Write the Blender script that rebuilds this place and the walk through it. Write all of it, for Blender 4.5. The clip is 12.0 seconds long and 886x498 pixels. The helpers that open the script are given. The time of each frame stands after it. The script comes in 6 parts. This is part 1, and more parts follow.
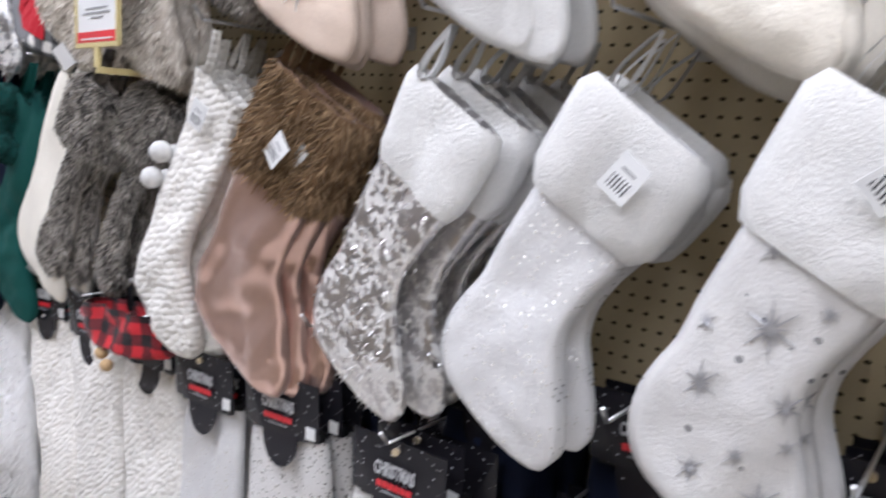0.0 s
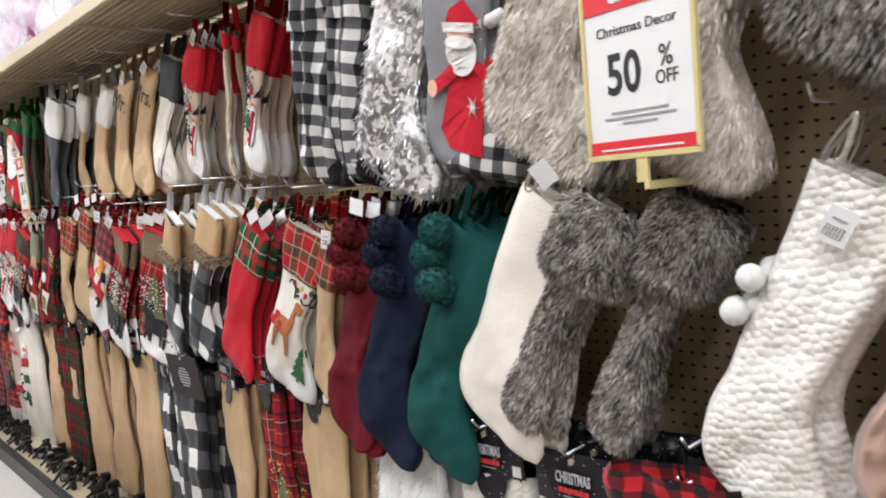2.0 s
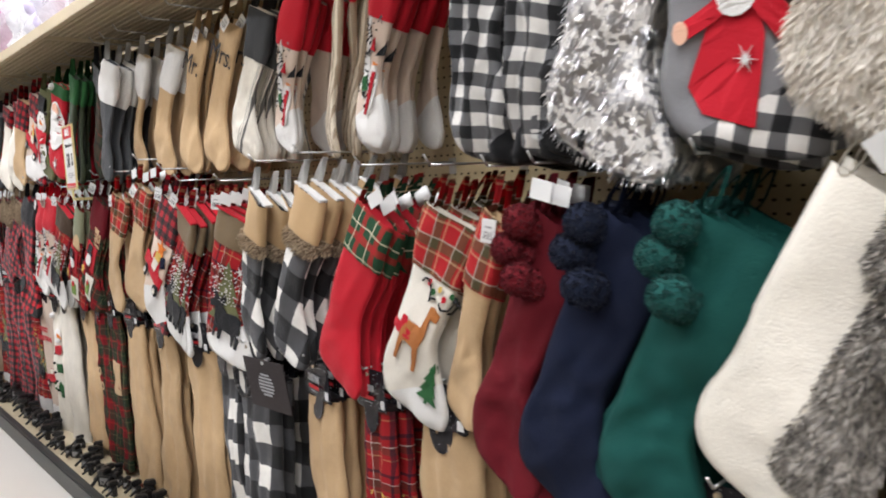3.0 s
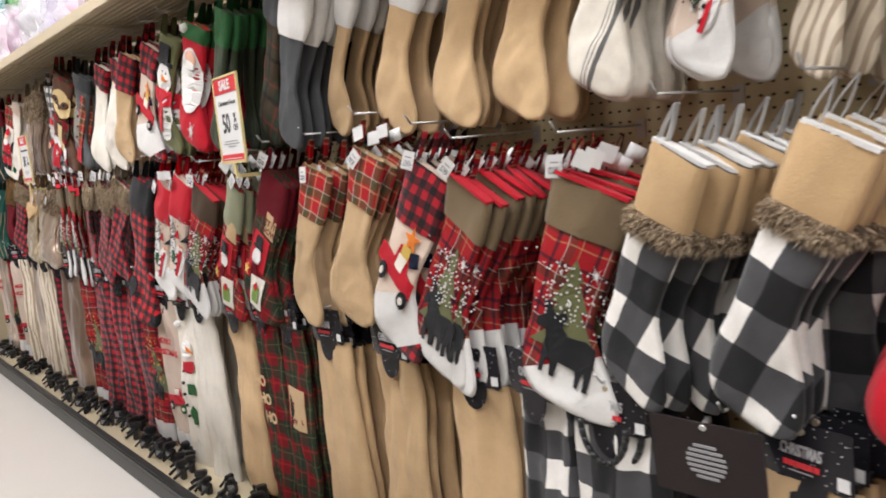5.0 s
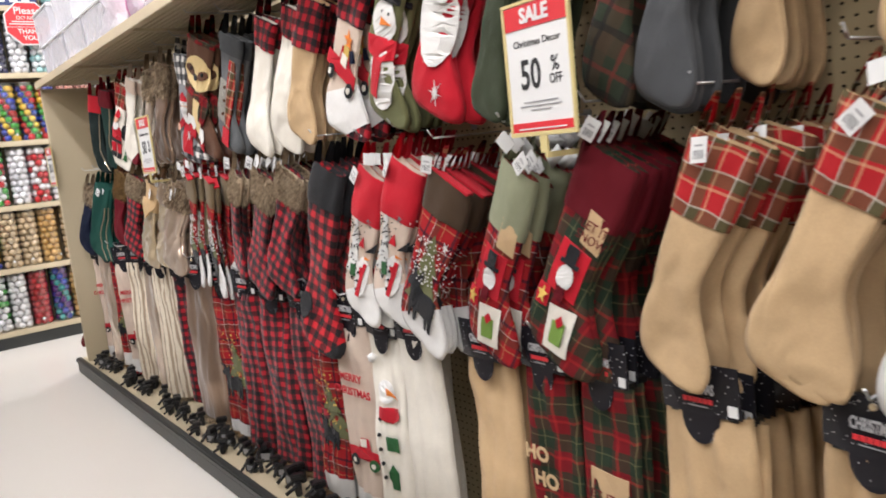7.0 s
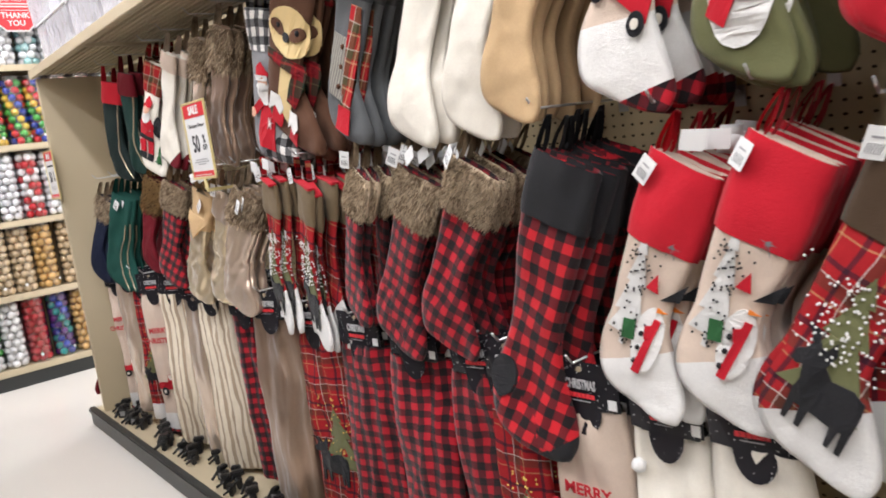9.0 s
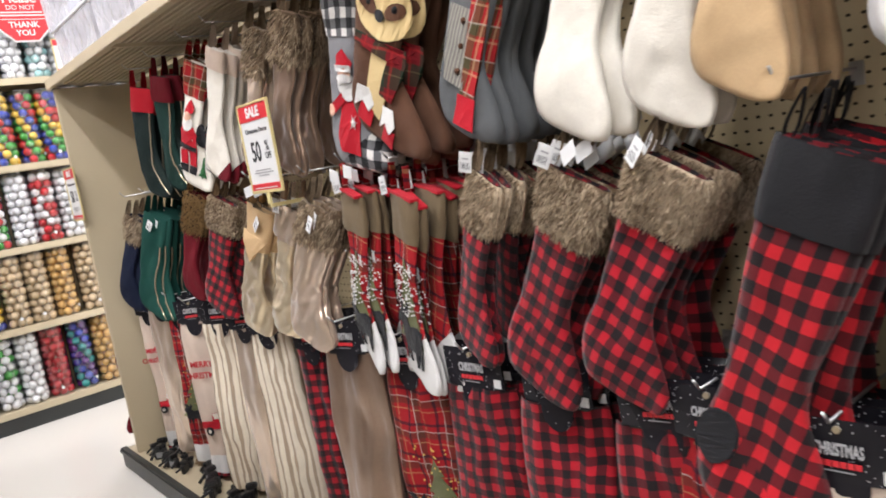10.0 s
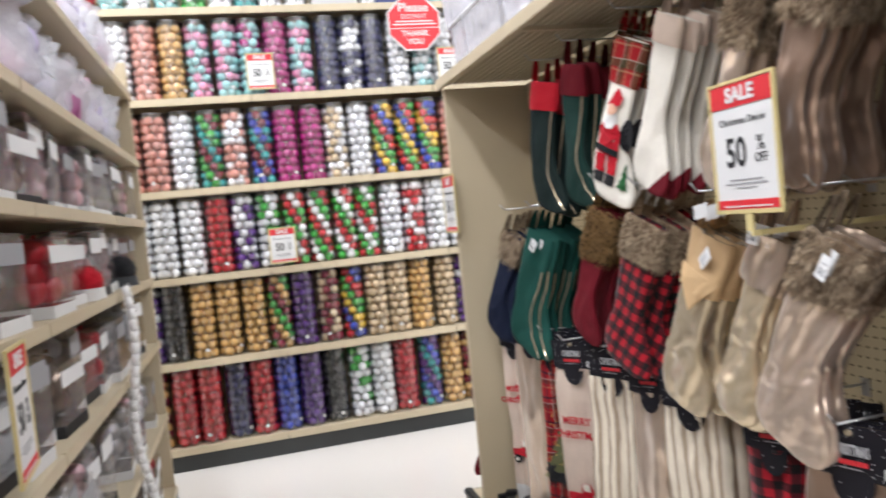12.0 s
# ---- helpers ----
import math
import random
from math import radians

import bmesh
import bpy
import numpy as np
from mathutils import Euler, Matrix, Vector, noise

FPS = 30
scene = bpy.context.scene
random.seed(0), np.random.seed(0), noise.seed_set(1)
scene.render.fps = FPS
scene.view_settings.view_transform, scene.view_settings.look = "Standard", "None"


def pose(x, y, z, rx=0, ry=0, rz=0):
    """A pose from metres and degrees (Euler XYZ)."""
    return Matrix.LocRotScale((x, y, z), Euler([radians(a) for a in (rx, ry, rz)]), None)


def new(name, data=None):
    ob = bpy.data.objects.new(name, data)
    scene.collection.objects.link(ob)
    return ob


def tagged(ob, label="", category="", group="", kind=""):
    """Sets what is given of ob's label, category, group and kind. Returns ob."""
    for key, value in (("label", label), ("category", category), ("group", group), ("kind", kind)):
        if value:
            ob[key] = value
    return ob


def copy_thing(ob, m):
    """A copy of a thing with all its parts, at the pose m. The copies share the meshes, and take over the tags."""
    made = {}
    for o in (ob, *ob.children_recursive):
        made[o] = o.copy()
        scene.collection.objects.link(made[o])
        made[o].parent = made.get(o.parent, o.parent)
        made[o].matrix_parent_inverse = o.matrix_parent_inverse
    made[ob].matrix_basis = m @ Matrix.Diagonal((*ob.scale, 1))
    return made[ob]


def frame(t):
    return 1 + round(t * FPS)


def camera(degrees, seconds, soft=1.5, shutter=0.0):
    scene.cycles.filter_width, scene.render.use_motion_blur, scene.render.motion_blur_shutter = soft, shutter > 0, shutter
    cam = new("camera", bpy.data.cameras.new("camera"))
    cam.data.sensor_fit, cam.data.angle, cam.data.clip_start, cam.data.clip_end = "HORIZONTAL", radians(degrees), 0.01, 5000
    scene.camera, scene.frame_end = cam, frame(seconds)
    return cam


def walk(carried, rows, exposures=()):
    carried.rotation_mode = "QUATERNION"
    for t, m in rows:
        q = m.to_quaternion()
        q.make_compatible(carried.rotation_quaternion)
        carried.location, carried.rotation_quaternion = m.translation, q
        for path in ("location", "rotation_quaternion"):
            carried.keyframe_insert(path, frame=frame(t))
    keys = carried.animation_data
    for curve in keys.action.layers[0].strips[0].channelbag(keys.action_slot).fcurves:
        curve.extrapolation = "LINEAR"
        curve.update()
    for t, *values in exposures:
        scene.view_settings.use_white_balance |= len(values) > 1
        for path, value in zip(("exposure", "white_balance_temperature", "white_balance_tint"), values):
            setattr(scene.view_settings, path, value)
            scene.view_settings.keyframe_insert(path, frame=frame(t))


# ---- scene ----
cam = camera(62.0, 12.0, soft=1.8, shutter=0.25)
METRES, EYE, TILT, LEAN, TURN = 6.2, 1.31, -9.72, -3.69, -51.75
ROWS = [
    (0.0, 0.0, 0.0, 0.0, -0.0, 0.0, 0.0),
    (0.5, -0.0236, 0.0095, -0.0037, 7.87, -3.65, 0.6),
    (1.0, -0.0549, 0.03, 0.0065, 10.29, -3.27, 4.55),
    (1.5, -0.0876, 0.0345, 0.0197, 10.99, 1.08, 8.09),
    (2.0, -0.1233, 0.0409, 0.029, 9.95, 5.06, 7.02),
    (2.5, -0.1521, 0.062, 0.0355, 9.7, 5.5, 4.85),
    (3.0, -0.1876, 0.0902, 0.0404, 10.51, 4.67, 4.72),
    (5.0, -0.3547, 0.1936, 0.072, 11.32, 2.29, 7.11),
    (5.5, -0.3894, 0.2183, 0.0779, 12.35, 2.25, 6.87),
    (6.0, -0.4215, 0.2494, 0.0878, 13.32, 2.2, 6.61),
    (6.5, -0.4605, 0.2728, 0.0917, 14.23, 2.13, 6.74),
    (7.0, -0.5003, 0.2979, 0.1018, 14.91, 2.05, 7.09),
    (9.0, -0.6379, 0.4175, 0.1358, 13.51, 1.74, 8.95),
    (9.5, -0.6632, 0.4455, 0.1423, 13.93, 1.95, 9.96),
    (10.0, -0.7008, 0.4678, 0.1521, 13.74, 2.3, 10.87),
    (10.5, -0.7297, 0.4918, 0.1563, 13.91, 2.7, 10.96),
    (11.0, -0.7558, 0.5203, 0.1651, 16.69, 3.75, 9.73),
    (11.5, -0.7799, 0.5394, 0.1694, 25.0, 4.95, 7.63),
    (12.0, -0.7957, 0.5494, 0.1718, 37.82, 7.49, 2.83),
]
walk(cam, [(t, pose(0, 0, EYE, TILT, LEAN, TURN) @ pose(METRES * x, METRES * y, METRES * z, 90 + pitch, roll, yaw)) for t, x, y, z, yaw, pitch, roll in ROWS],
     exposures=[(0.0, -0.1, 5800, 13), (1.0, 0.0, 6050, 12), (2.5, -0.05, 6250, 10), (5.5, -0.05, 6500, 11), (9.5, 0.03, 6400, 11), (11.0, 0.03, 6300, 11), (12.0, -0.07, 6150, 10)])

# ---- world and light ----
world = bpy.data.worlds.new("world")
scene.world = world
world.use_nodes = True
world.node_tree.nodes["Background"].inputs["Color"].default_value = (0.9, 0.92, 1.0, 1)
world.node_tree.nodes["Background"].inputs["Strength"].default_value = 0.05
LAMP_POWER = 76.0
CEILING_Z = 5.6
ROOM = (-4.2, 4.6, -4.0, 11.65)      # x0, x1, y0, y1
FRONT = 0.78                          # front of the hanging goods
PEG = 1.08                            # pegboard face


# ---- small tools ----
def part(name, bm, material, parent=None, label="", smooth=False):
    me = bpy.data.meshes.new(name)
    bm.to_mesh(me)
    bm.free()
    for m in (material if isinstance(material, (list, tuple)) else [material]):
        me.materials.append(m)
    if smooth:
        me.polygons.foreach_set("use_smooth", [True] * len(me.polygons))
    ob = new(name, me)
    if parent is not None:
        ob.parent = parent
    if label:
        ob["label"] = label
    if material in (CLEAR, CLEAR_MILKY, FROSTED):
        ob.visible_shadow = False      # thin panes let the light in
    return ob


def box(bm, x0, x1, y0, y1, z0, z1, bevel=0.0, index=0):
    r = bmesh.ops.create_cube(bm, size=1.0)
    bmesh.ops.scale(bm, vec=(x1 - x0, y1 - y0, z1 - z0), verts=r["verts"])
    bmesh.ops.translate(bm, vec=((x0 + x1) / 2, (y0 + y1) / 2, (z0 + z1) / 2), verts=r["verts"])
    faces = set(f for v in r["verts"] for f in v.link_faces)
    if bevel:
        edges = list(set(e for v in r["verts"] for e in v.link_edges))
        out = bmesh.ops.bevel(bm, geom=edges, offset=bevel, segments=2, affect="EDGES")
        faces = set(f for f in faces if f.is_valid) | set(out["faces"])
    for f in faces:
        f.material_index = index


def box_part(name, dims, material, parent=None, label="", bevel=0.0):
    bm = bmesh.new()
    box(bm, *dims, bevel=bevel)
    return part(name, bm, material, parent, label)


def rod(bm, a, b, r, sides=8, index=0):
    a, b = Vector(a), Vector(b)
    m = Matrix.Translation((a + b) / 2) @ (b - a).to_track_quat("Z", "Y").to_matrix().to_4x4()
    r = bmesh.ops.create_cone(bm, cap_ends=True, segments=sides, radius1=r, radius2=r, depth=(b - a).length, matrix=m)
    for f in set(f for v in r["verts"] for f in v.link_faces):
        f.material_index = index
        f.smooth = len(f.verts) == 4


def tube(bm, pts, r, sides=6):
    """One closed tube along a line that runs mostly up and down."""
    rings = [[bm.verts.new((p[0] + r * math.cos(a), p[1] + r * math.sin(a), p[2])) for a in np.linspace(0, 2 * math.pi, sides + 1)[:sides]] for p in pts]
    for q, w in zip(rings, rings[1:]):
        for i in range(sides):
            bm.faces.new([q[i], q[(i + 1) % sides], w[(i + 1) % sides], w[i]])


def spline(pts, k):
    """k points along a smooth line through pts."""
    p = np.array(pts, float)
    n = len(p) - 1
    out = []
    for s in np.linspace(0, n, k):
        i = min(int(s), n - 1)
        f = s - i
        a, b, c, d = p[max(i - 1, 0)], p[i], p[i + 1], p[min(i + 2, n)]
        out.append(0.5 * (2 * b + (c - a) * f + (2 * a - 5 * b + 4 * c - d) * f * f + (3 * b - a - 3 * c + d) * f ** 3))
    return np.array(out)


def words(name, text, size, material, parent, place, label="", bold=0.0, tall=1.0):
    """Flat lettering that faces the aisle (-x); place is its middle in the parent."""
    cu = bpy.data.curves.new(name, "FONT")
    cu.body, cu.size, cu.align_x, cu.align_y, cu.extrude, cu.offset = text, size, "CENTER", "CENTER", 0.0006, bold
    cu.resolution_u = 3
    tmp = new(name, cu)
    me = bpy.data.meshes.new_from_object(tmp)
    bpy.data.objects.remove(tmp)
    me.materials.clear()
    me.materials.append(material)
    me.transform(Matrix.Translation(place) @ pose(0, 0, 0, 90, 0, -90) @ Matrix.Diagonal((1, tall, 1, 1)))
    ob = new(name, me)
    ob.parent = parent
    if label:
        ob["label"] = label
    return ob


# ---- materials ----
def material(name, color, rough=0.8, metal=0.0, spec=0.5):
    m = bpy.data.materials.new(name)
    m.use_nodes = True
    n, l = m.node_tree.nodes, m.node_tree.links
    b = n["Principled BSDF"]
    b.inputs["Base Color"].default_value = (*color, 1)
    b.inputs["Roughness"].default_value = rough
    b.inputs["Metallic"].default_value = metal
    b.inputs["Specular IOR Level"].default_value = spec
    return m, n, l, b


def math_node(n, l, op, a, b=None, clamp=False):
    m = n.new("ShaderNodeMath")
    m.operation, m.use_clamp = op, clamp
    for i, v in enumerate((a, b)):
        if v is None:
            continue
        if isinstance(v, (int, float)):
            m.inputs[i].default_value = v
        else:
            l.new(v, m.inputs[i])
    return m.outputs[0]


def mix_color(n, l, fac, a, b, blend="MIX"):
    m = n.new("ShaderNodeMix")
    m.data_type, m.blend_type = "RGBA", blend
    for key, v in ((0, fac), (6, a), (7, b)):
        if isinstance(v, (int, float)):
            m.inputs[key].default_value = v
        elif isinstance(v, tuple):
            m.inputs[key].default_value = (*v[:3], 1)
        else:
            l.new(v, m.inputs[key])
    return m.outputs[2]


def noise_out(n, l, coord, scale, detail=3.0, rough=0.6):
    t = n.new("ShaderNodeTexNoise")
    t.inputs["Scale"].default_value, t.inputs["Detail"].default_value, t.inputs["Roughness"].default_value = scale, detail, rough
    l.new(coord, t.inputs["Vector"])
    return t.outputs["Fac"]


def bump(n, l, b, height, strength, distance=0.002):
    k = n.new("ShaderNodeBump")
    k.inputs["Strength"].default_value, k.inputs["Distance"].default_value = strength, distance
    l.new(height, k.inputs["Height"])
    l.new(k.outputs["Normal"], b.inputs["Normal"])


def vary(n, l, b, base, coord, amount=0.12, big=14.0, fine=260.0):
    """Two-scale tone variation over base (a colour or a socket), also per thing."""
    f = noise_out(n, l, coord, big, 3)
    g = noise_out(n, l, coord, fine, 2)
    s = math_node(n, l, "ADD", math_node(n, l, "MULTIPLY", f, 0.6), math_node(n, l, "MULTIPLY", g, 0.4))
    info = n.new("ShaderNodeObjectInfo")
    s = math_node(n, l, "ADD", s, math_node(n, l, "MULTIPLY", math_node(n, l, "SUBTRACT", info.outputs["Random"], 0.5), 0.35))
    k = n.new("ShaderNodeMapRange")
    k.inputs["From Min"].default_value, k.inputs["From Max"].default_value = 0.2, 0.8
    k.inputs["To Min"].default_value, k.inputs["To Max"].default_value = 1 - amount, 1 + amount
    l.new(s, k.inputs["Value"])
    h = n.new("ShaderNodeHueSaturation")
    if isinstance(base, tuple):
        h.inputs["Color"].default_value = (*base, 1)
    else:
        l.new(base, h.inputs["Color"])
    l.new(k.outputs["Result"], h.inputs["Value"])
    l.new(h.outputs["Color"], b.inputs["Base Color"])
    return g


def fabric(name, color, rough=0.9, relief=0.35, fine=420.0, amount=0.12, sheen=0.07, weave=""):
    m, n, l, b = material(name, color, rough, 0, 0.25)
    co = n.new("ShaderNodeTexCoord").outputs["Object"]
    g = vary(n, l, b, color, co, amount)
    b.inputs["Sheen Weight"].default_value = sheen
    b.inputs["Sheen Roughness"].default_value = 0.5
    if weave == "burlap":
        h = None
        for direction in ("Y", "Z"):
            w = n.new("ShaderNodeTexWave")
            w.bands_direction = direction
            w.inputs["Scale"].default_value, w.inputs["Distortion"].default_value, w.inputs["Detail Scale"].default_value = 110, 2.5, 3
            l.new(co, w.inputs["Vector"])
            h = w.outputs["Fac"] if h is None else math_node(n, l, "MULTIPLY", h, w.outputs["Fac"])
        bump(n, l, b, h, 0.5, 0.001)
    elif weave == "knit":
        v = n.new("ShaderNodeTexVoronoi")
        mp = n.new("ShaderNodeMapping")
        mp.inputs["Scale"].default_value = (0.0, 1.0, 1.0)
        mp.inputs["Rotation"].default_value = (radians(40), 0, 0)
        l.new(co, mp.inputs["Vector"])
        l.new(mp.outputs["Vector"], v.inputs["Vector"])
        v.inputs["Scale"].default_value, v.inputs["Randomness"].default_value = 84, 0.6
        bump(n, l, b, math_node(n, l, "SUBTRACT", 1.0, v.outputs["Distance"]), 0.95, 0.0055)
    else:
        h = math_node(n, l, "ADD", noise_out(n, l, co, fine * 0.6, 4, 0.7), math_node(n, l, "MULTIPLY", noise_out(n, l, co, 24, 3, 0.6), 0.3))
        bump(n, l, b, h, min(relief + 0.2, 1.0), 0.0028)
    return m


def satin(name, color, rough=0.33):
    m, n, l, b = material(name, color, rough * 0.95, 0.7, 0.6)
    co = n.new("ShaderNodeTexCoord").outputs["Object"]
    vary(n, l, b, color, co, 0.1, 9.0, 90.0)
    b.inputs["Sheen Weight"].default_value = 0.3
    mp = n.new("ShaderNodeMapping")
    mp.inputs["Scale"].default_value, mp.inputs["Rotation"].default_value = (1, 1, 0.22), (radians(14), 0, 0)
    l.new(co, mp.inputs["Vector"])
    bump(n, l, b, noise_out(n, l, mp.outputs["Vector"], 11, 2, 0.45), 0.9, 0.04)
    return m


def wave_lines(n, l, coord, period, width, offset=0.0):
    """1 on bands of the given share of each period along coord."""
    f = math_node(n, l, "FRACT", math_node(n, l, "ADD", math_node(n, l, "DIVIDE", coord, period), 50.0 + offset))
    return math_node(n, l, "LESS_THAN", f, width)


def yz(n, l):
    co = n.new("ShaderNodeTexCoord").outputs["Object"]
    # a slight waver, as in slack cloth
    w = n.new("ShaderNodeTexNoise")
    w.inputs["Scale"].default_value, w.inputs["Detail"].default_value = 9.0, 1.0
    l.new(co, w.inputs["Vector"])
    v = n.new("ShaderNodeVectorMath")
    v.operation = "MULTIPLY_ADD"
    l.new(w.outputs["Color"], v.inputs[0])
    v.inputs[1].default_value = (0.02, 0.02, 0.02)
    l.new(co, v.inputs[2])
    s = n.new("ShaderNodeSeparateXYZ")
    l.new(v.outputs[0], s.inputs[0])
    return co, s.outputs["Y"], s.outputs["Z"]


def check(name, light, dark, period, half=None):
    m, n, l, b = material(name, light, 0.92, 0, 0.2)
    co, y, z = yz(n, l)
    a, c = wave_lines(n, l, y, period, 0.5), wave_lines(n, l, z, period, 0.5)
    half = half or tuple(0.32 * p + 0.4 * q for p, q in zip(light, dark))
    col = mix_color(n, l, a, light, half)
    col2 = mix_color(n, l, a, half, dark)
    base = mix_color(n, l, c, col, col2)
    vary(n, l, b, base, co, 0.2, 30, 500)
    b.inputs["Sheen Weight"].default_value = 0.15
    bump(n, l, b, noise_out(n, l, co, 500, 3, 0.7), 0.4, 0.002)
    return m


def plaid(name, ground, lines, period, axes="yz"):
    """Tartan: lines are (colour, width, offset, strength)."""
    m, n, l, b = material(name, ground, 0.92, 0, 0.2)
    co, y, z = yz(n, l)
    base = ground
    for color, width, offset, strength in lines:
        for axis in (y, z)[:len(axes)]:
            f = math_node(n, l, "MULTIPLY", wave_lines(n, l, axis, period, width, offset), strength)
            base = mix_color(n, l, f, base, color)
    vary(n, l, b, base, co, 0.18, 30, 500)
    bump(n, l, b, noise_out(n, l, co, 500, 3, 0.7), 0.35, 0.002)
    return m


def stripes(name, ground, line, period, width, axis="y"):
    m, n, l, b = material(name, ground, 0.9, 0, 0.2)
    co, y, z = yz(n, l)
    f = wave_lines(n, l, y if axis == "y" else z, period, width)
    base = mix_color(n, l, f, ground, line)
    vary(n, l, b, base, co, 0.12, 30, 500)
    bump(n, l, b, math_node(n, l, "ADD", math_node(n, l, "MULTIPLY", f, -0.6), noise_out(n, l, co, 400, 3)), 0.5, 0.003)
    return m


def speckle(name, ground, spot, scale, share, rough=0.85, metal=0.0, relief=0.85):
    """Small spots scattered over cloth: glitter, print, beads."""
    m, n, l, b = material(name, ground, rough, 0, 0.3)
    co = n.new("ShaderNodeTexCoord").outputs["Object"]
    v = n.new("ShaderNodeTexVoronoi")
    v.inputs["Scale"].default_value = scale
    l.new(co, v.inputs["Vector"])
    f = math_node(n, l, "LESS_THAN", v.outputs["Distance"], share)
    base = mix_color(n, l, f, ground, spot)
    vary(n, l, b, base, co, 0.12, 18, 400)
    if metal:
        l.new(math_node(n, l, "MULTIPLY", f, metal), b.inputs["Metallic"])
        l.new(math_node(n, l, "SUBTRACT", rough, math_node(n, l, "MULTIPLY", f, rough - 0.25)), b.inputs["Roughness"])
    bump(n, l, b, noise_out(n, l, co, 230, 4, 0.75), relief, 0.006)
    return m


def sequin(name, a, c, scale=150.0):
    m, n, l, b = material(name, a, 0.28, 0.85, 0.6)
    co = n.new("ShaderNodeTexCoord").outputs["Object"]
    v = n.new("ShaderNodeTexVoronoi")
    v.inputs["Scale"].default_value = scale
    l.new(co, v.inputs["Vector"])
    s = n.new("ShaderNodeSeparateColor")
    l.new(v.outputs["Color"], s.inputs[0])
    mp = n.new("ShaderNodeMapping")
    mp.inputs["Scale"].default_value = (1, 0.45, 1.5)
    l.new(co, mp.inputs["Vector"])
    patch = noise_out(n, l, mp.outputs["Vector"], 30, 3)
    f = math_node(n, l, "GREATER_THAN", math_node(n, l, "ADD", math_node(n, l, "MULTIPLY", s.outputs[0], 0.35), patch), 0.68)
    l.new(mix_color(n, l, f, a, c), b.inputs["Base Color"])
    l.new(math_node(n, l, "SUBTRACT", 0.85, math_node(n, l, "MULTIPLY", f, 0.7)), b.inputs["Metallic"])
    bump(n, l, b, s.outputs[1], 0.9, 0.004)
    return m


def fur(name, root, tip):
    m, n, l, b = material(name, root, 0.85, 0, 0.25)
    co = n.new("ShaderNodeTexCoord").outputs["Object"]
    geo = n.new("ShaderNodeNewGeometry")
    f = math_node(n, l, "ADD", math_node(n, l, "MULTIPLY", noise_out(n, l, co, 26, 3), 0.8), math_node(n, l, "MULTIPLY", geo.outputs["Random Per Island"], 0.6))
    k = n.new("ShaderNodeMapRange")
    k.inputs["From Min"].default_value, k.inputs["From Max"].default_value = 0.4, 0.95
    l.new(f, k.inputs["Value"])
    l.new(mix_color(n, l, k.outputs["Result"], root, tip), b.inputs["Base Color"])
    b.inputs["Sheen Weight"].default_value = 0.08
    return m


def plain(name, color, rough=0.5, metal=0.0, amount=0.06, relief=0.08, fine=180.0):
    m, n, l, b = material(name, color, rough, metal, 0.5)
    co = n.new("ShaderNodeTexCoord").outputs["Object"]
    g = vary(n, l, b, color, co, amount, 3.0, fine)
    bump(n, l, b, g, relief, 0.002)
    return m


def clear_plastic(name, tint, gloss):
    m = bpy.data.materials.new(name)
    m.use_nodes = True
    n, l = m.node_tree.nodes, m.node_tree.links
    n.remove(n["Principled BSDF"])
    t, g, x = n.new("ShaderNodeBsdfTransparent"), n.new("ShaderNodeBsdfGlossy"), n.new("ShaderNodeMixShader")
    t.inputs["Color"].default_value = (*tint, 1)
    g.inputs["Roughness"].default_value = 0.2
    fr = n.new("ShaderNodeFresnel")
    fr.inputs["IOR"].default_value = 1.35
    l.new(math_node(n, l, "ADD", fr.outputs[0], gloss), x.inputs[0])
    l.new(t.outputs[0], x.inputs[1])
    l.new(g.outputs[0], x.inputs[2])
    co = n.new("ShaderNodeTexCoord").outputs["Object"]
    k = n.new("ShaderNodeBump")
    k.inputs["Strength"].default_value, k.inputs["Distance"].default_value = 0.6, 0.01
    l.new(noise_out(n, l, co, 30, 2), k.inputs["Height"])
    l.new(k.outputs["Normal"], g.inputs["Normal"])
    l.new(x.outputs[0], n["Material Output"].inputs["Surface"])
    return m


WHITE = fabric("white_plush", (0.7, 0.69, 0.67), relief=0.7, fine=420, sheen=0.12)
CREAM = fabric("cream_felt", (0.72, 0.68, 0.6))
CREAM_KNIT = fabric("cream_knit", (0.82, 0.79, 0.74), weave="knit")
IVORY = fabric("ivory_boucle", (0.74, 0.69, 0.6), relief=1.0, fine=140)
BEIGE = fabric("beige_felt", (0.62, 0.5, 0.41))
BURLAP = fabric("burlap", (0.52, 0.36, 0.2), weave="burlap", amount=0.16)
TAN = fabric("tan_suede", (0.5, 0.34, 0.18))
KHAKI = fabric("khaki_felt", (0.16, 0.115, 0.065))
BROWN = fabric("brown_felt", (0.1, 0.045, 0.025))
RED = fabric("red_felt", (0.45, 0.008, 0.02))
MAROON = fabric("maroon_velvet", (0.115, 0.004, 0.01), sheen=0.0)
GREEN = fabric("green_velvet", (0.009, 0.058, 0.045), sheen=0.0)
TEAL = fabric("teal_velvet", (0.006, 0.066, 0.056), sheen=0.0)
NAVY = fabric("navy_velvet", (0.005, 0.009, 0.028), sheen=0.0)
BLACK = fabric("black_felt", (0.012, 0.012, 0.014), sheen=0.1)
GREY = fabric("grey_felt", (0.2, 0.2, 0.21))
DARK_GREY = fabric("charcoal_felt", (0.055, 0.058, 0.062))
OLIVE = fabric("olive_felt", (0.13, 0.135, 0.06))
FIR = fabric("fir_green_felt", (0.02, 0.1, 0.03))
ORANGE = fabric("orange_felt", (0.7, 0.2, 0.03))
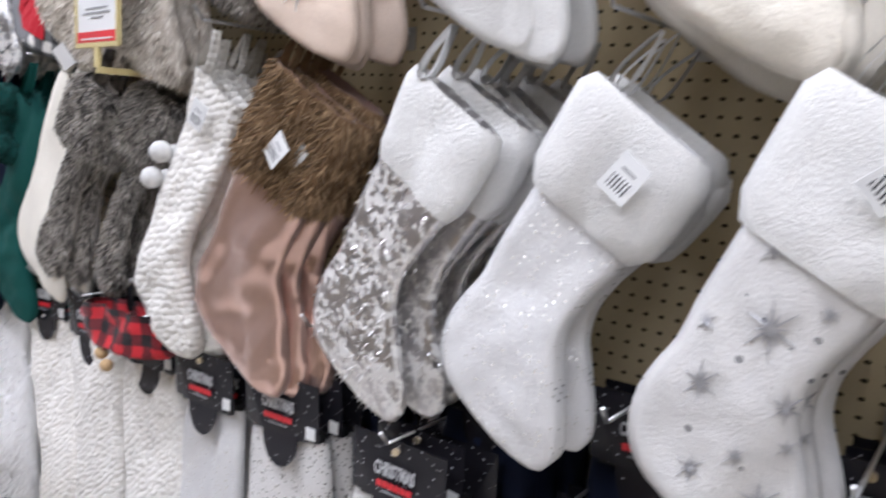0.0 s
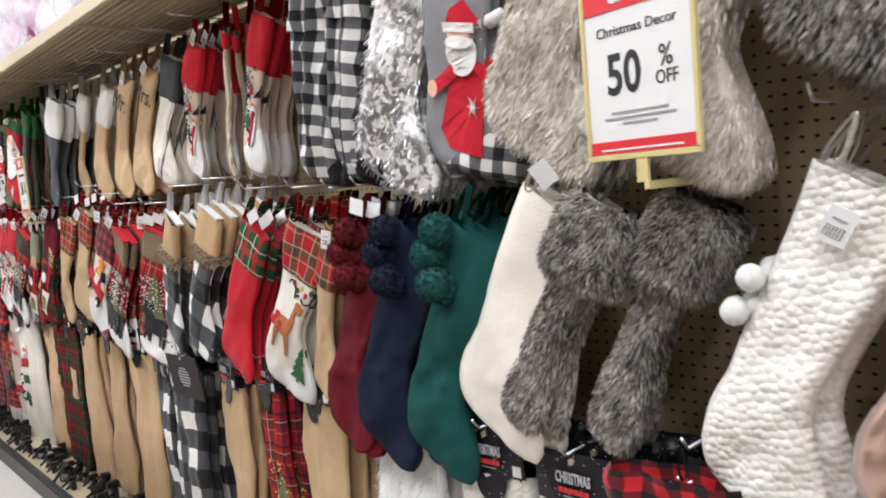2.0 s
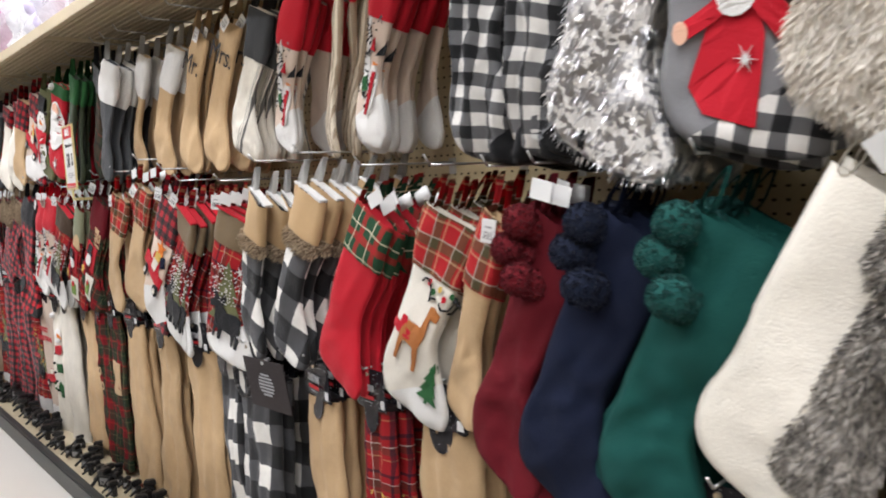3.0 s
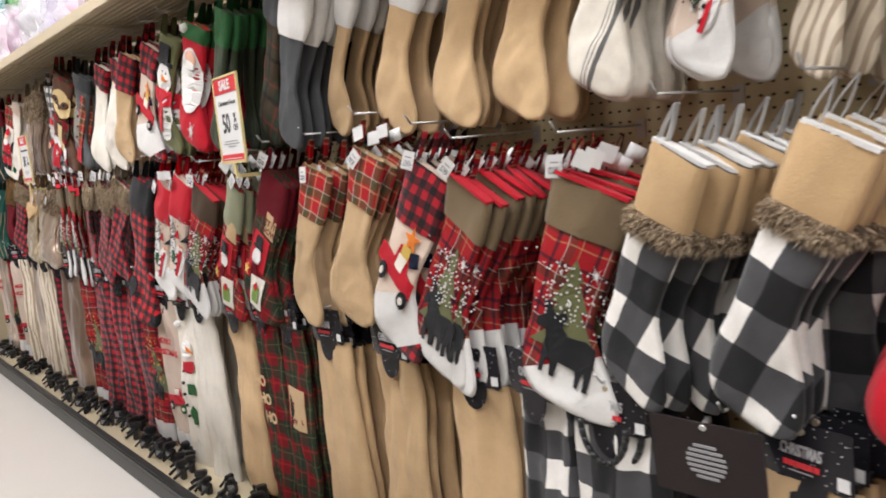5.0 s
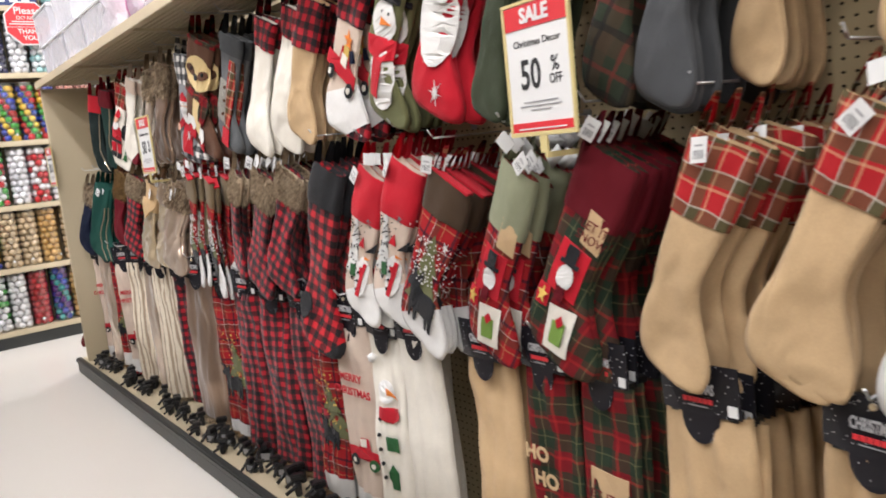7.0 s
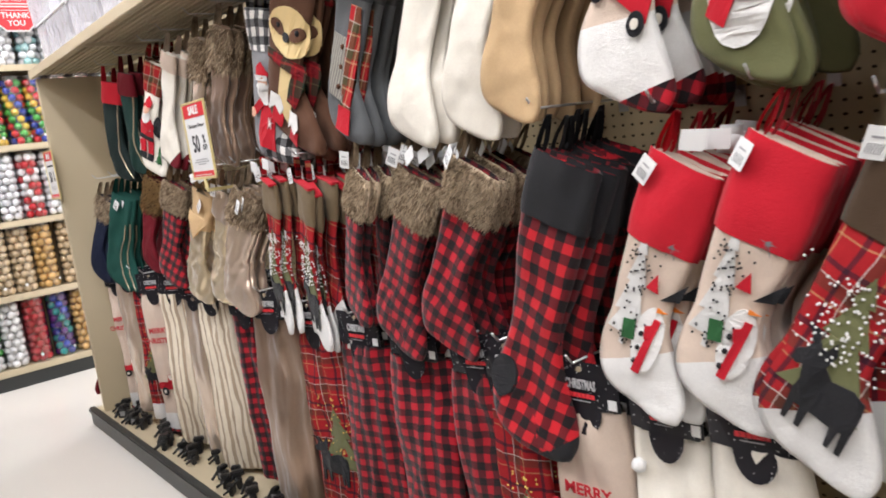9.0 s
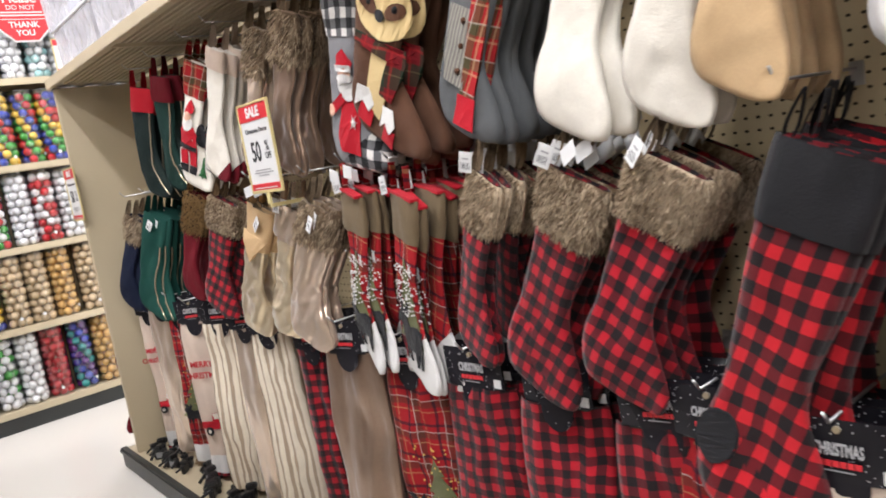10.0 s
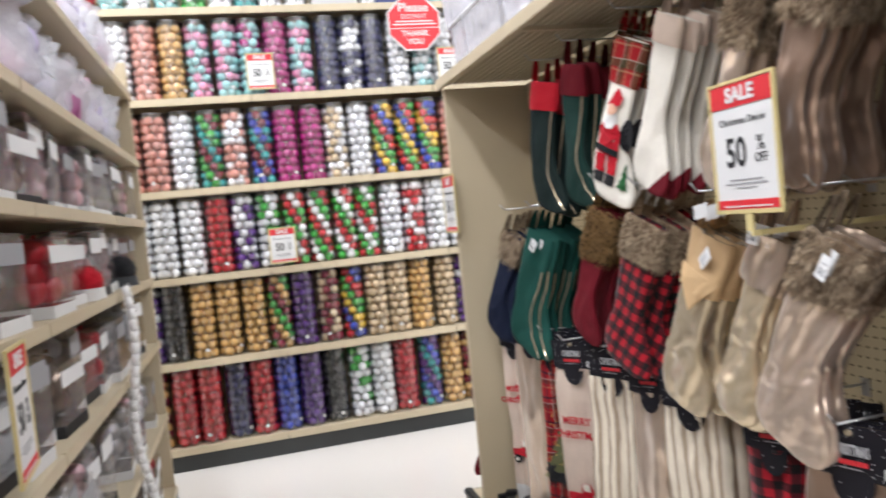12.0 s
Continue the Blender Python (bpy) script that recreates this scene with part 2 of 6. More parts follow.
GOLD_FELT = fabric("gold_felt", (0.62, 0.42, 0.1))
SKIN_PEACH = fabric("peach_felt", (0.7, 0.42, 0.3))
ROSE = satin("rose_satin", (0.6, 0.4, 0.33), 0.25)
CHAMPAGNE = satin("champagne_satin", (0.7, 0.56, 0.44), 0.2)
GOLD_SATIN = satin("gold_satin", (0.76, 0.63, 0.43), 0.18)
TAUPE = satin("taupe_velvet", (0.33, 0.225, 0.16), 0.3)
BW = check("black_white_check", (0.72, 0.7, 0.66), (0.012, 0.012, 0.013), 0.14, (0.06, 0.06, 0.064))
BW_SMALL = check("small_black_white_check", (0.7, 0.68, 0.65), (0.012, 0.012, 0.013), 0.05, (0.12, 0.12, 0.125))
RB = check("red_black_check", (0.38, 0.008, 0.018), (0.01, 0.006, 0.007), 0.042, (0.085, 0.006, 0.01))
RB_BIG = check("large_red_black_check", (0.5, 0.012, 0.02), (0.01, 0.006, 0.007), 0.048, (0.12, 0.006, 0.01))
TARTAN = plaid("red_tartan", (0.3, 0.012, 0.016), [((0.025, 0.035, 0.02), 0.22, 0.0, 0.5), ((0.5, 0.36, 0.16), 0.03, 0.15, 0.4), ((0.01, 0.01, 0.02), 0.09, 0.6, 0.7), ((0.7, 0.66, 0.6), 0.022, 0.8, 0.5)], 0.1)
TARTAN_SMALL = plaid("small_red_tartan", (0.36, 0.016, 0.02), [((0.02, 0.07, 0.03), 0.34, 0.0, 0.6), ((0.6, 0.45, 0.25), 0.07, 0.15, 0.32), ((0.72, 0.68, 0.6), 0.05, 0.7, 0.32)], 0.07)
TARTAN_DARK = plaid("dark_red_green_tartan", (0.16, 0.008, 0.012), [((0.01, 0.035, 0.02), 0.5, 0.0, 0.75), ((0.4, 0.02, 0.02), 0.07, 0.2, 0.4), ((0.3, 0.26, 0.12), 0.03, 0.7, 0.25)], 0.1)
TARTAN_MOSS = plaid("moss_brown_tartan", (0.022, 0.03, 0.018), [((0.05, 0.03, 0.018), 0.4, 0.0, 0.6), ((0.12, 0.02, 0.016), 0.08, 0.3, 0.6), ((0.01, 0.01, 0.01), 0.12, 0.7, 0.7)], 0.12)
TARTAN_GREEN = plaid("green_tartan", (0.02, 0.06, 0.03), [((0.35, 0.015, 0.02), 0.25, 0.0, 0.7), ((0.6, 0.55, 0.4), 0.05, 0.5, 0.8)], 0.07)
STRIPE = stripes("cream_brown_stripe", (0.76, 0.68, 0.55), (0.42, 0.33, 0.24), 0.034, 0.4)
STRIPE_GREY = plaid("cream_charcoal_stripe", (0.72, 0.68, 0.6), [((0.06, 0.06, 0.062), 0.09, 0.0, 0.9), ((0.1, 0.1, 0.1), 0.025, 0.86, 0.8), ((0.1, 0.1, 0.1), 0.025, 0.79, 0.8)], 0.15, "y")
CORD = stripes("grey_corduroy", (0.33, 0.31, 0.27), (0.2, 0.19, 0.17), 0.011, 0.5)
GLITTER = speckle("silver_glitter_plush", (0.66, 0.65, 0.645), (0.88, 0.88, 0.89), 120, 0.18, 0.7, 0.9, relief=0.5)
SNOWPRINT = speckle("white_with_silver_print", (0.62, 0.605, 0.59), (0.4, 0.4, 0.42), 36, 0.14, 0.7, 0.6, relief=0.4)
SPECK = speckle("white_with_sequin_specks", (0.74, 0.72, 0.7), (0.42, 0.4, 0.38), 120, 0.26, 0.5, 0.8)
SEQUIN = sequin("silver_sequins", (0.62, 0.6, 0.6), (0.74, 0.72, 0.7))
TINSEL = sequin("silver_tinsel", (0.5, 0.5, 0.52), (0.75, 0.73, 0.71), 90)
LEOPARD = speckle("leopard_plush", (0.3, 0.18, 0.07), (0.03, 0.018, 0.01), 75, 0.33)
FUR_GREY = fur("grey_fur", (0.06, 0.054, 0.05), (0.52, 0.48, 0.43))
FUR_LIGHT = fur("light_fur", (0.5, 0.44, 0.37), (0.86, 0.81, 0.73))
FUR_BROWN = fur("brown_fur", (0.13, 0.075, 0.035), (0.33, 0.22, 0.12))
FUR_TAN = fur("mottled_tan_fur", (0.13, 0.085, 0.05), (0.58, 0.46, 0.32))
FUR_WHITE = fur("white_fur", (0.78, 0.77, 0.76), (0.9, 0.89, 0.88))
POM_TEAL = fur("teal_fur", (0.006, 0.045, 0.04), (0.01, 0.085, 0.075))
POM_NAVY = fur("navy_fur", (0.004, 0.007, 0.02), (0.006, 0.011, 0.032))
POM_RED = fur("maroon_fur", (0.08, 0.003, 0.008), (0.15, 0.005, 0.012))
PAPER = plain("white_card", (0.7, 0.7, 0.695), 0.55, 0, 0.03, 0.03)
INK = plain("black_ink", (0.015, 0.015, 0.017), 0.6)
BARCODE = stripes("barcode_print", (0.8, 0.8, 0.8), (0.05, 0.05, 0.055), 0.0042, 0.5)
SILVER_PRINT = plain("silver_print", (0.42, 0.42, 0.44), 0.35, 0.5)
GREY_INK = plain("grey_ink", (0.3, 0.3, 0.31), 0.6)
PALE_INK = plain("pale_grey_print", (0.48, 0.48, 0.49), 0.5)
RED_INK = plain("red_print", (0.62, 0.025, 0.035), 0.5)
BLACK_CARD = speckle("black_card_with_white_flecks", (0.016, 0.015, 0.019), (0.55, 0.55, 0.57), 105, 0.15, 0.24, relief=0.03)
BLACK_PLASTIC = plain("black_plastic", (0.014, 0.014, 0.015), 0.32)
YELLOW_PLASTIC = plain("pale_yellow_plastic", (0.62, 0.52, 0.25), 0.4)
STEEL = plain("zinc_wire", (0.5, 0.5, 0.5), 0.35, 0.9)
SHELF_PAINT = plain("almond_shelf_paint", (0.53, 0.45, 0.31), 0.42, 0, 0.07)
PEGBOARD = plain("almond_pegboard", (0.5, 0.41, 0.25), 0.5, 0, 0.08)
# dark colour that stands for the shade inside the pegboard holes
HOLE_SHADE = plain("pegboard_hole_shade", (0.05, 0.038, 0.02), 0.9)
BUMPER = plain("charcoal_base_trim", (0.03, 0.034, 0.034), 0.4, 0, 0.25, 0.2, 90)
WALL = plain("store_wall_paint", (0.6, 0.58, 0.54), 0.7)
CEIL = plain("ceiling_tile_white", (0.75, 0.75, 0.73), 0.8)
CLEAR = clear_plastic("clear_plastic_sleeve", (0.97, 0.97, 0.97), 0.1)
CLEAR_MILKY = clear_plastic("milky_plastic", (0.93, 0.93, 0.95), 0.14)


def frosted_plastic(name, color, share):
    m = bpy.data.materials.new(name)
    m.use_nodes = True
    n, l = m.node_tree.nodes, m.node_tree.links
    b = n["Principled BSDF"]
    b.inputs["Base Color"].default_value, b.inputs["Roughness"].default_value = (*color, 1), 0.25
    t, x = n.new("ShaderNodeBsdfTransparent"), n.new("ShaderNodeMixShader")
    co = n.new("ShaderNodeTexCoord").outputs["Object"]
    l.new(math_node(n, l, "ADD", share - 0.15, math_node(n, l, "MULTIPLY", noise_out(n, l, co, 14, 3), 0.3)), x.inputs[0])
    l.new(t.outputs[0], x.inputs[1])
    l.new(b.outputs[0], x.inputs[2])
    bump(n, l, b, noise_out(n, l, co, 22, 2), 0.8, 0.02)
    l.new(x.outputs[0], n["Material Output"].inputs["Surface"])
    return m


FROSTED = frosted_plastic("frosted_plastic", (0.72, 0.71, 0.75), 0.45)
GLASS_WHITE = plain("translucent_white_bin", (0.7, 0.71, 0.73), 0.3, 0, 0.08)


def floor_material():
    m, n, l, b = material("polished_cream_vinyl", (0.62, 0.59, 0.54), 0.22, 0, 0.5)
    co = n.new("ShaderNodeTexCoord").outputs["Object"]
    f = noise_out(n, l, co, 1.2, 4)
    g = noise_out(n, l, co, 60, 4)
    base = mix_color(n, l, math_node(n, l, "ADD", math_node(n, l, "MULTIPLY", f, 0.5), math_node(n, l, "MULTIPLY", g, 0.5)), (0.75, 0.715, 0.665), (0.8, 0.77, 0.72))
    l.new(base, b.inputs["Base Color"])
    b.inputs["Roughness"].default_value = 0.27
    return m


FLOOR = floor_material()

# ---- the room ----
X0, X1, Y0, Y1 = ROOM
tagged(box_part("floor", (X0, X1, Y0, Y1, -0.1, 0), FLOOR), "polished cream vinyl store floor", "floor", kind="structure")
tagged(box_part("ceiling", (X0, X1, Y0, Y1, CEILING_Z, CEILING_Z + 0.1), CEIL), "white tiled store ceiling", "ceiling", kind="structure")
for nm, d in (("wall_west", (X0 - 0.15, X0, Y0, Y1, 0, CEILING_Z)), ("wall_east", (X1, X1 + 0.15, Y0, Y1, 0, CEILING_Z)),
              ("wall_south", (X0, X1, Y0 - 0.15, Y0, 0, CEILING_Z)), ("wall_north", (X0, X1, Y1, Y1 + 0.15, 0, CEILING_Z))):
    tagged(box_part(nm, d, WALL), "plain off-white painted store wall", "wall", kind="structure")


def ceiling_lamp(x, y):
    lamp = new("ceiling_light")
    lamp.location = (x, y, CEILING_Z)
    box_part("housing", (-0.18, 0.18, -0.62, 0.62, -0.07, -0.002), CEIL, lamp)
    em = bpy.data.materials.get("lamp_diffuser")
    if em is None:
        em, n, l, b = material("lamp_diffuser", (0.9, 0.9, 0.9))
        b.inputs["Emission Color"].default_value = (1, 0.97, 0.92, 1)
        b.inputs["Emission Strength"].default_value = 4.0
    box_part("diffuser", (-0.16, 0.16, -0.6, 0.6, -0.078, -0.07), em, lamp, "glowing white diffuser")
    tagged(lamp, "white fluorescent ceiling light with glowing diffuser", "ceiling light", "ceiling lights")
    d = bpy.data.lights.new("fluorescent", "AREA")
    d.shape, d.size, d.size_y, d.energy, d.color = "RECTANGLE", 0.32, 1.2, LAMP_POWER, (0.97, 0.965, 1.0)
    o = new("fluorescent", d)
    o.matrix_world = pose(x, y, CEILING_Z - 0.1)


for lx in (-3.5, -1.1, 2.6):
    for ly in (-2.2, 0.3, 2.8, 5.3, 7.8, 10.2):
        ceiling_lamp(lx, ly)

# ---- gondola with the hanging goods ----
GY0, GY1 = -1.6, 9.4
deck = new("gondola")
box_part("deck", (0.645, PEG, GY0, GY1 + 0.17, 0.03, 0.105), SHELF_PAINT, deck, bevel=0.004)
bm = bmesh.new()
box(bm, 0.625, 0.645, GY0, GY1 + 0.19, 0.0, 0.075, 0.004)
box(bm, 0.615, 0.66, GY0, GY1 + 0.19, 0.078, 0.112, 0.008)
box(bm, 0.66, PEG, GY1 + 0.17, GY1 + 0.19, 0.0, 0.1, 0.004)
part("bumper", bm, BUMPER, deck, "scuffed charcoal bumper strip")
tagged(deck, "long almond store gondola with pegboard back and charcoal bumper", "gondola")

bm = bmesh.new()
box(bm, PEG, PEG + 0.03, GY0, GY1, 0.105, 2.06)
pegboard = part("pegboard", bm, PEGBOARD, deck, "almond pegboard with rows of holes")
# hole shade painted as shallow dark plugs a hair proud of the board
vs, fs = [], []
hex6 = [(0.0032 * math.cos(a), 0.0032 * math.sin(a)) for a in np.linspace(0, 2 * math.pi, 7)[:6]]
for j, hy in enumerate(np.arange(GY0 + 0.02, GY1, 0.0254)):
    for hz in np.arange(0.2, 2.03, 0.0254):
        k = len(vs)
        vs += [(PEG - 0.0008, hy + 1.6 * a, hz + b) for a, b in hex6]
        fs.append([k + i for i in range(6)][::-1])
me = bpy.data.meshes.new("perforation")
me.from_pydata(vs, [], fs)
me.materials.append(HOLE_SHADE)
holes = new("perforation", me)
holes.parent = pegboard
tagged(holes, "dark flat plugs painted as the shade in punched holes", kind="stuff")

end_panel = box_part("end_panel", (0.665, 1.2, GY1, GY1 + 0.03, 0.105, 2.055), SHELF_PAINT, deck, bevel=0.004)

canopy = new("canopy_shelf")
bm = bmesh.new()
box(bm, 0.665, 1.15, GY0, GY1 + 0.03, 2.085, 2.1)
box(bm, 0.64, 0.664, GY0, GY1 + 0.04, 2.056, 2.104, 0.003)
part("shelf_board", bm, SHELF_PAINT, canopy)
for k in range(14):
    xx = 0.69 + k * 0.029
    box_part("slat", (xx, xx + 0.012, GY0, GY1, 2.072, 2.084), SHELF_PAINT, canopy)
for yy in np.arange(GY0 + 0.4, GY1, 1.2):
    box_part("bracket", (0.67, PEG, yy, yy + 0.02, 2.058, 2.072), SHELF_PAINT, canopy)
tagged(canopy, "almond canopy shelf with ribbed underside over the stockings", "shelf")

# ---- stockings ----
HEEL = [(0, 0), (0, -.2), (-.005, -.4), (-.008, -.55), (.0, -.66), (-.02, -.75), (-.022, -.84), (.015, -.93), (.1, -.985), (.27, -1.0), (.45, -1.0), (.58, -.97)]
SHIN = [(.44, 0), (.43, -.2), (.40, -.38), (.375, -.48), (.365, -.55), (.375, -.6), (.40, -.65), (.45, -.7), (.51, -.76), (.565, -.82), (.605, -.89), (.59, -.96)]


class Cloth:
    """A stuffed flat shape between a back line and a front line, in metres; it looks towards -x, with y to the picture's left."""

    def __init__(self, left, right, thick, k=32, m=13, seed=0, folds=0.25, wave=0.0):
        self.L, self.R, self.thick, self.k, self.m = spline(left, k), spline(right, k), thick, k, m
        self.seed, self.folds, self.wave = seed * 7.31, folds, wave
        self.front = np.array([self.at(i / (k - 1), j / (m - 1), -1) for i in range(k) for j in range(m)])

    def at(self, t, u, side, grow=0.0, end=True):
        s = t * (self.k - 1)
        i = min(int(s), self.k - 2)
        f = s - i
        a, b = self.L[i] * (1 - f) + self.L[i + 1] * f, self.R[i] * (1 - f) + self.R[i + 1] * f
        w = b - a
        ln = max(np.linalg.norm(w), 1e-6)
        a, b = a - w / ln * grow, b + w / ln * grow
        p = a + (b - a) * u
        d = max(4 * u * (1 - u), 0.0) ** 0.3
        tip = 1.0 if t < 0.9 else max(1 - ((t - 0.9) / 0.1) ** 2, 0.0) ** 0.5
        nz = noise.noise(Vector((p[0] * 16 + self.seed, p[1] * 9, side * 3.0)))
        nz += 0.5 * noise.noise(Vector((p[0] * 40, p[1] * 34 + self.seed, side * 5.0)))
        h = d * tip * (self.thick * (1 + self.folds * nz * 1.6) + grow * 0.75)
        crease = 1 - abs(noise.noise(Vector((p[0] * 13 + p[1] * 6 + self.seed, p[1] * 15 - p[0] * 5, side + self.seed))))
        h += d * tip * self.folds * 0.011 * crease ** 5
        if self.wave:
            h += d * self.wave * math.sin(p[0] * 95 + 2.2 * nz + self.seed) * tip
        bend = noise.noise(Vector((p[0] * 5.5, p[1] * 4.2 + self.seed, self.seed))) * 0.022 + noise.noise(Vector((p[0] * 15, self.seed, p[1] * 9))) * 0.006
        return (side * h + bend, -p[0], p[1])

    def mesh(self, t0=0.0, t1=1.0, grow=0.0, rows=None, hem=0.0, cap=False):
        bm = bmesh.new()
        rows = rows or max(4, int((t1 - t0) * self.k) + 1)
        sheets = []
        for side in (-1, 1):
            grid = []
            for i in range(rows):
                f = i / (rows - 1)
                g = grow
                if hem:          # rounded rims
                    g = grow * (1 - (2 * f - 1) ** 6 * hem)
                row = [bm.verts.new(self.at(t0 + (t1 - t0) * f, j / (self.m - 1), side, g)) for j in range(self.m)]
                grid.append(row)
            sheets.append(grid)
            for i in range(rows - 1):
                for j in range(self.m - 1):
                    q = [grid[i][j], grid[i][j + 1], grid[i + 1][j + 1], grid[i + 1][j]]
                    bm.faces.new(q[::-1] if side < 0 else q)
        if cap:
            for j in range(self.m - 1):
                a, b = sheets
                bm.faces.new([a[-1][j], a[-1][j + 1], b[-1][j + 1], b[-1][j]])
        bmesh.ops.remove_doubles(bm, verts=bm.verts, dist=0.0002)
        return bm

    shear, widen = 0.0, 1.0

    def place(self, u, v):
        """Where a pattern point lands once the leg leans and narrows."""
        return (u - self.shear * v) * self.widen, v

    def spot(self, u, v, lift):
        u, v = self.place(u, v)
        return self.depth(-u, v) - lift, -u, v

    def depth(self, y, z):
        d = (self.front[:, 1] - y) ** 2 + (self.front[:, 2] - z) ** 2
        k = np.argsort(d)[:3]
        w = 1 / (d[k] + 1e-6)
        return float((self.front[k, 0] * w).sum() / w.sum())


def fuzz(bm, count, length, width, seed, droop=0.5, front_only=True):
    """Tufts of pile on the faces of bm."""
    rng = random.Random(seed)
    bm.normal_update()
    faces = [f for f in bm.faces if not front_only or f.normal.x < 0.35]
    area = np.cumsum([f.calc_area() for f in faces])
    for _ in range(count):
        f = faces[int(np.searchsorted(area, rng.random() * area[-1]).clip(0, len(faces) - 1))]
        c = [v.co for v in f.verts]
        a, b = rng.random(), rng.random()
        p = c[0].lerp(c[1], a).lerp(c[-1].lerp(c[2 if len(c) > 3 else -1], a), b)
        d = (f.normal + Vector((rng.uniform(-.3, .3), rng.uniform(-.7, .7), rng.uniform(-.5, .5) - droop))).normalized()
        s = d.cross(Vector((rng.uniform(-1, 1), rng.uniform(-1, 1), rng.uniform(-1, 1)))).normalized() * width
        ln = length * rng.uniform(0.5, 1.2)
        bend = p + d * ln * 0.6
        q = bend + (d + Vector((0, 0, -0.5))).normalized() * ln * 0.5
        v = [bm.verts.new(x) for x in (p - s, p + s, bend + s * 0.7, q, bend - s * 0.7)]
        bm.faces.new(v)
    return bm


def patch(name, pts, cloth, material, parent, lift=0.002, label="", cuts=2, thick=0.0025):
    """A piece of felt sewn on a cloth: pts in (across, up) metres."""
    bm = bmesh.new()
    f = bm.faces.new([bm.verts.new((0, -u, v)) for u, v in (cloth.place(*p) for p in pts)])
    f.normal_update()
    if f.normal.x > 0:
        f.normal_flip()
    tri = bmesh.ops.triangulate(bm, faces=[f])
    bmesh.ops.subdivide_edges(bm, edges=bm.edges[:], cuts=cuts)
    for v in bm.verts:
        v.co.x = cloth.depth(v.co.y, v.co.z) - lift
    top = bm.faces[:]
    r = bmesh.ops.extrude_face_region(bm, geom=top)
    for v in [g for g in r["geom"] if isinstance(g, bmesh.types.BMVert)]:
        v.co.x -= thick
    return part(name, bm, material, parent, label)


def ring(n, rx, ry=None, cx=0.0, cy=0.0, wob=0.0, seed=0):
    rng = random.Random(seed)
    return [(cx + rx * (1 + rng.uniform(-wob, wob)) * math.cos(2 * math.pi * i / n), cy + (ry or rx) * (1 + rng.uniform(-wob, wob)) * math.sin(2 * math.pi * i / n)) for i in range(n)]


def moved(pts, du, dv, s=1.0, flip=False, turn=0.0, lean=0.0):
    c, k = math.cos(radians(turn)), math.sin(radians(turn))
    out = []
    for u, v in pts:
        u = -u if flip else u
        out.append((du + s * (u * c - v * k), dv + s * (u * k + v * c)))
    return out[::-1] if flip else out


MOOSE = [(-.5, -.34), (-.43, -.34), (-.4, -.13), (-.32, -.12), (-.3, -.34), (-.22, -.34), (-.19, -.12), (.12, -.13), (.14, -.34), (.21, -.34), (.24, -.12), (.28, -.1), (.3, -.34), (.38, -.34),
         (.4, .1), (.38, .24), (.2, .3), (-.1, .26), (-.22, .36), (-.16, .5), (-.22, .62), (-.3, .5), (-.36, .5), (-.5, .64), (-.62, .62), (-.5, .5), (-.56, .42), (-.66, .36), (-.68, .26), (-.6, .24), (-.5, .28), (-.46, .14), (-.5, .0)]
TREE = [(0, 1), (.12, .78), (.06, .78), (.24, .5), (.14, .5), (.36, .2), (.2, .22), (.46, 0), (.06, .02), (.06, -.08), (-.06, -.08), (-.06, .02), (-.46, 0), (-.2, .22), (-.36, .2), (-.14, .5), (-.24, .5), (-.06, .78), (-.12, .78)]
STAR = [(math.cos(math.pi / 2 + k * math.pi / 5) * (1 if k % 2 == 0 else 0.42), math.sin(math.pi / 2 + k * math.pi / 5) * (1 if k % 2 == 0 else 0.42)) for k in range(10)]
TRUCK = [(-.5, -.12), (-.5, .1), (-.12, .12), (-.08, .34), (.14, .34), (.24, .12), (.46, .08), (.5, -.12)]
SQUARE = [(-.5, -.5), (.5, -.5), (.5, .5), (-.5, .5)]
FLAKE = [(math.cos(k * math.pi / 12) * (1 if k % 4 == 0 else 0.55 if k % 2 == 0 else 0.18), math.sin(k * math.pi / 12) * (1 if k % 4 == 0 else 0.55 if k % 2 == 0 else 0.18)) for k in range(24)]


def beads(name, cloth, parent, spots, r, material):
    bm = bmesh.new()
    for u, v in spots:
        bmesh.ops.create_icosphere(bm, subdivisions=1, radius=r, matrix=Matrix.Translation(cloth.spot(u, v, 0.006)))
    return tagged(part(name, bm, material, parent, smooth=True), kind="stuff")


def loop_part(parent, material, size=0.075, width=0.009, place=(0, 0, 0)):
    bm = bmesh.new()
    prev = None
    for i in range(15):
        a = math.pi * 2 * i / 14
        y, z = math.sin(a) * size * 0.2 * (0.6 + 0.4 * math.cos(a)), size * 0.42 - math.cos(a) * size * 0.52
        row = [bm.verts.new((place[0] - width + 2 * width * k / 2 * 1.0, place[1] + y, place[2] + z)) for k in range(3)]
        if prev:
            for k in range(2):
                bm.faces.new([prev[k], prev[k + 1], row[k + 1], row[k]])
        prev = row
    bmesh.ops.solidify(bm, geom=bm.faces[:], thickness=0.002)
    return part("hanging_loop", bm, material, parent, smooth=True)


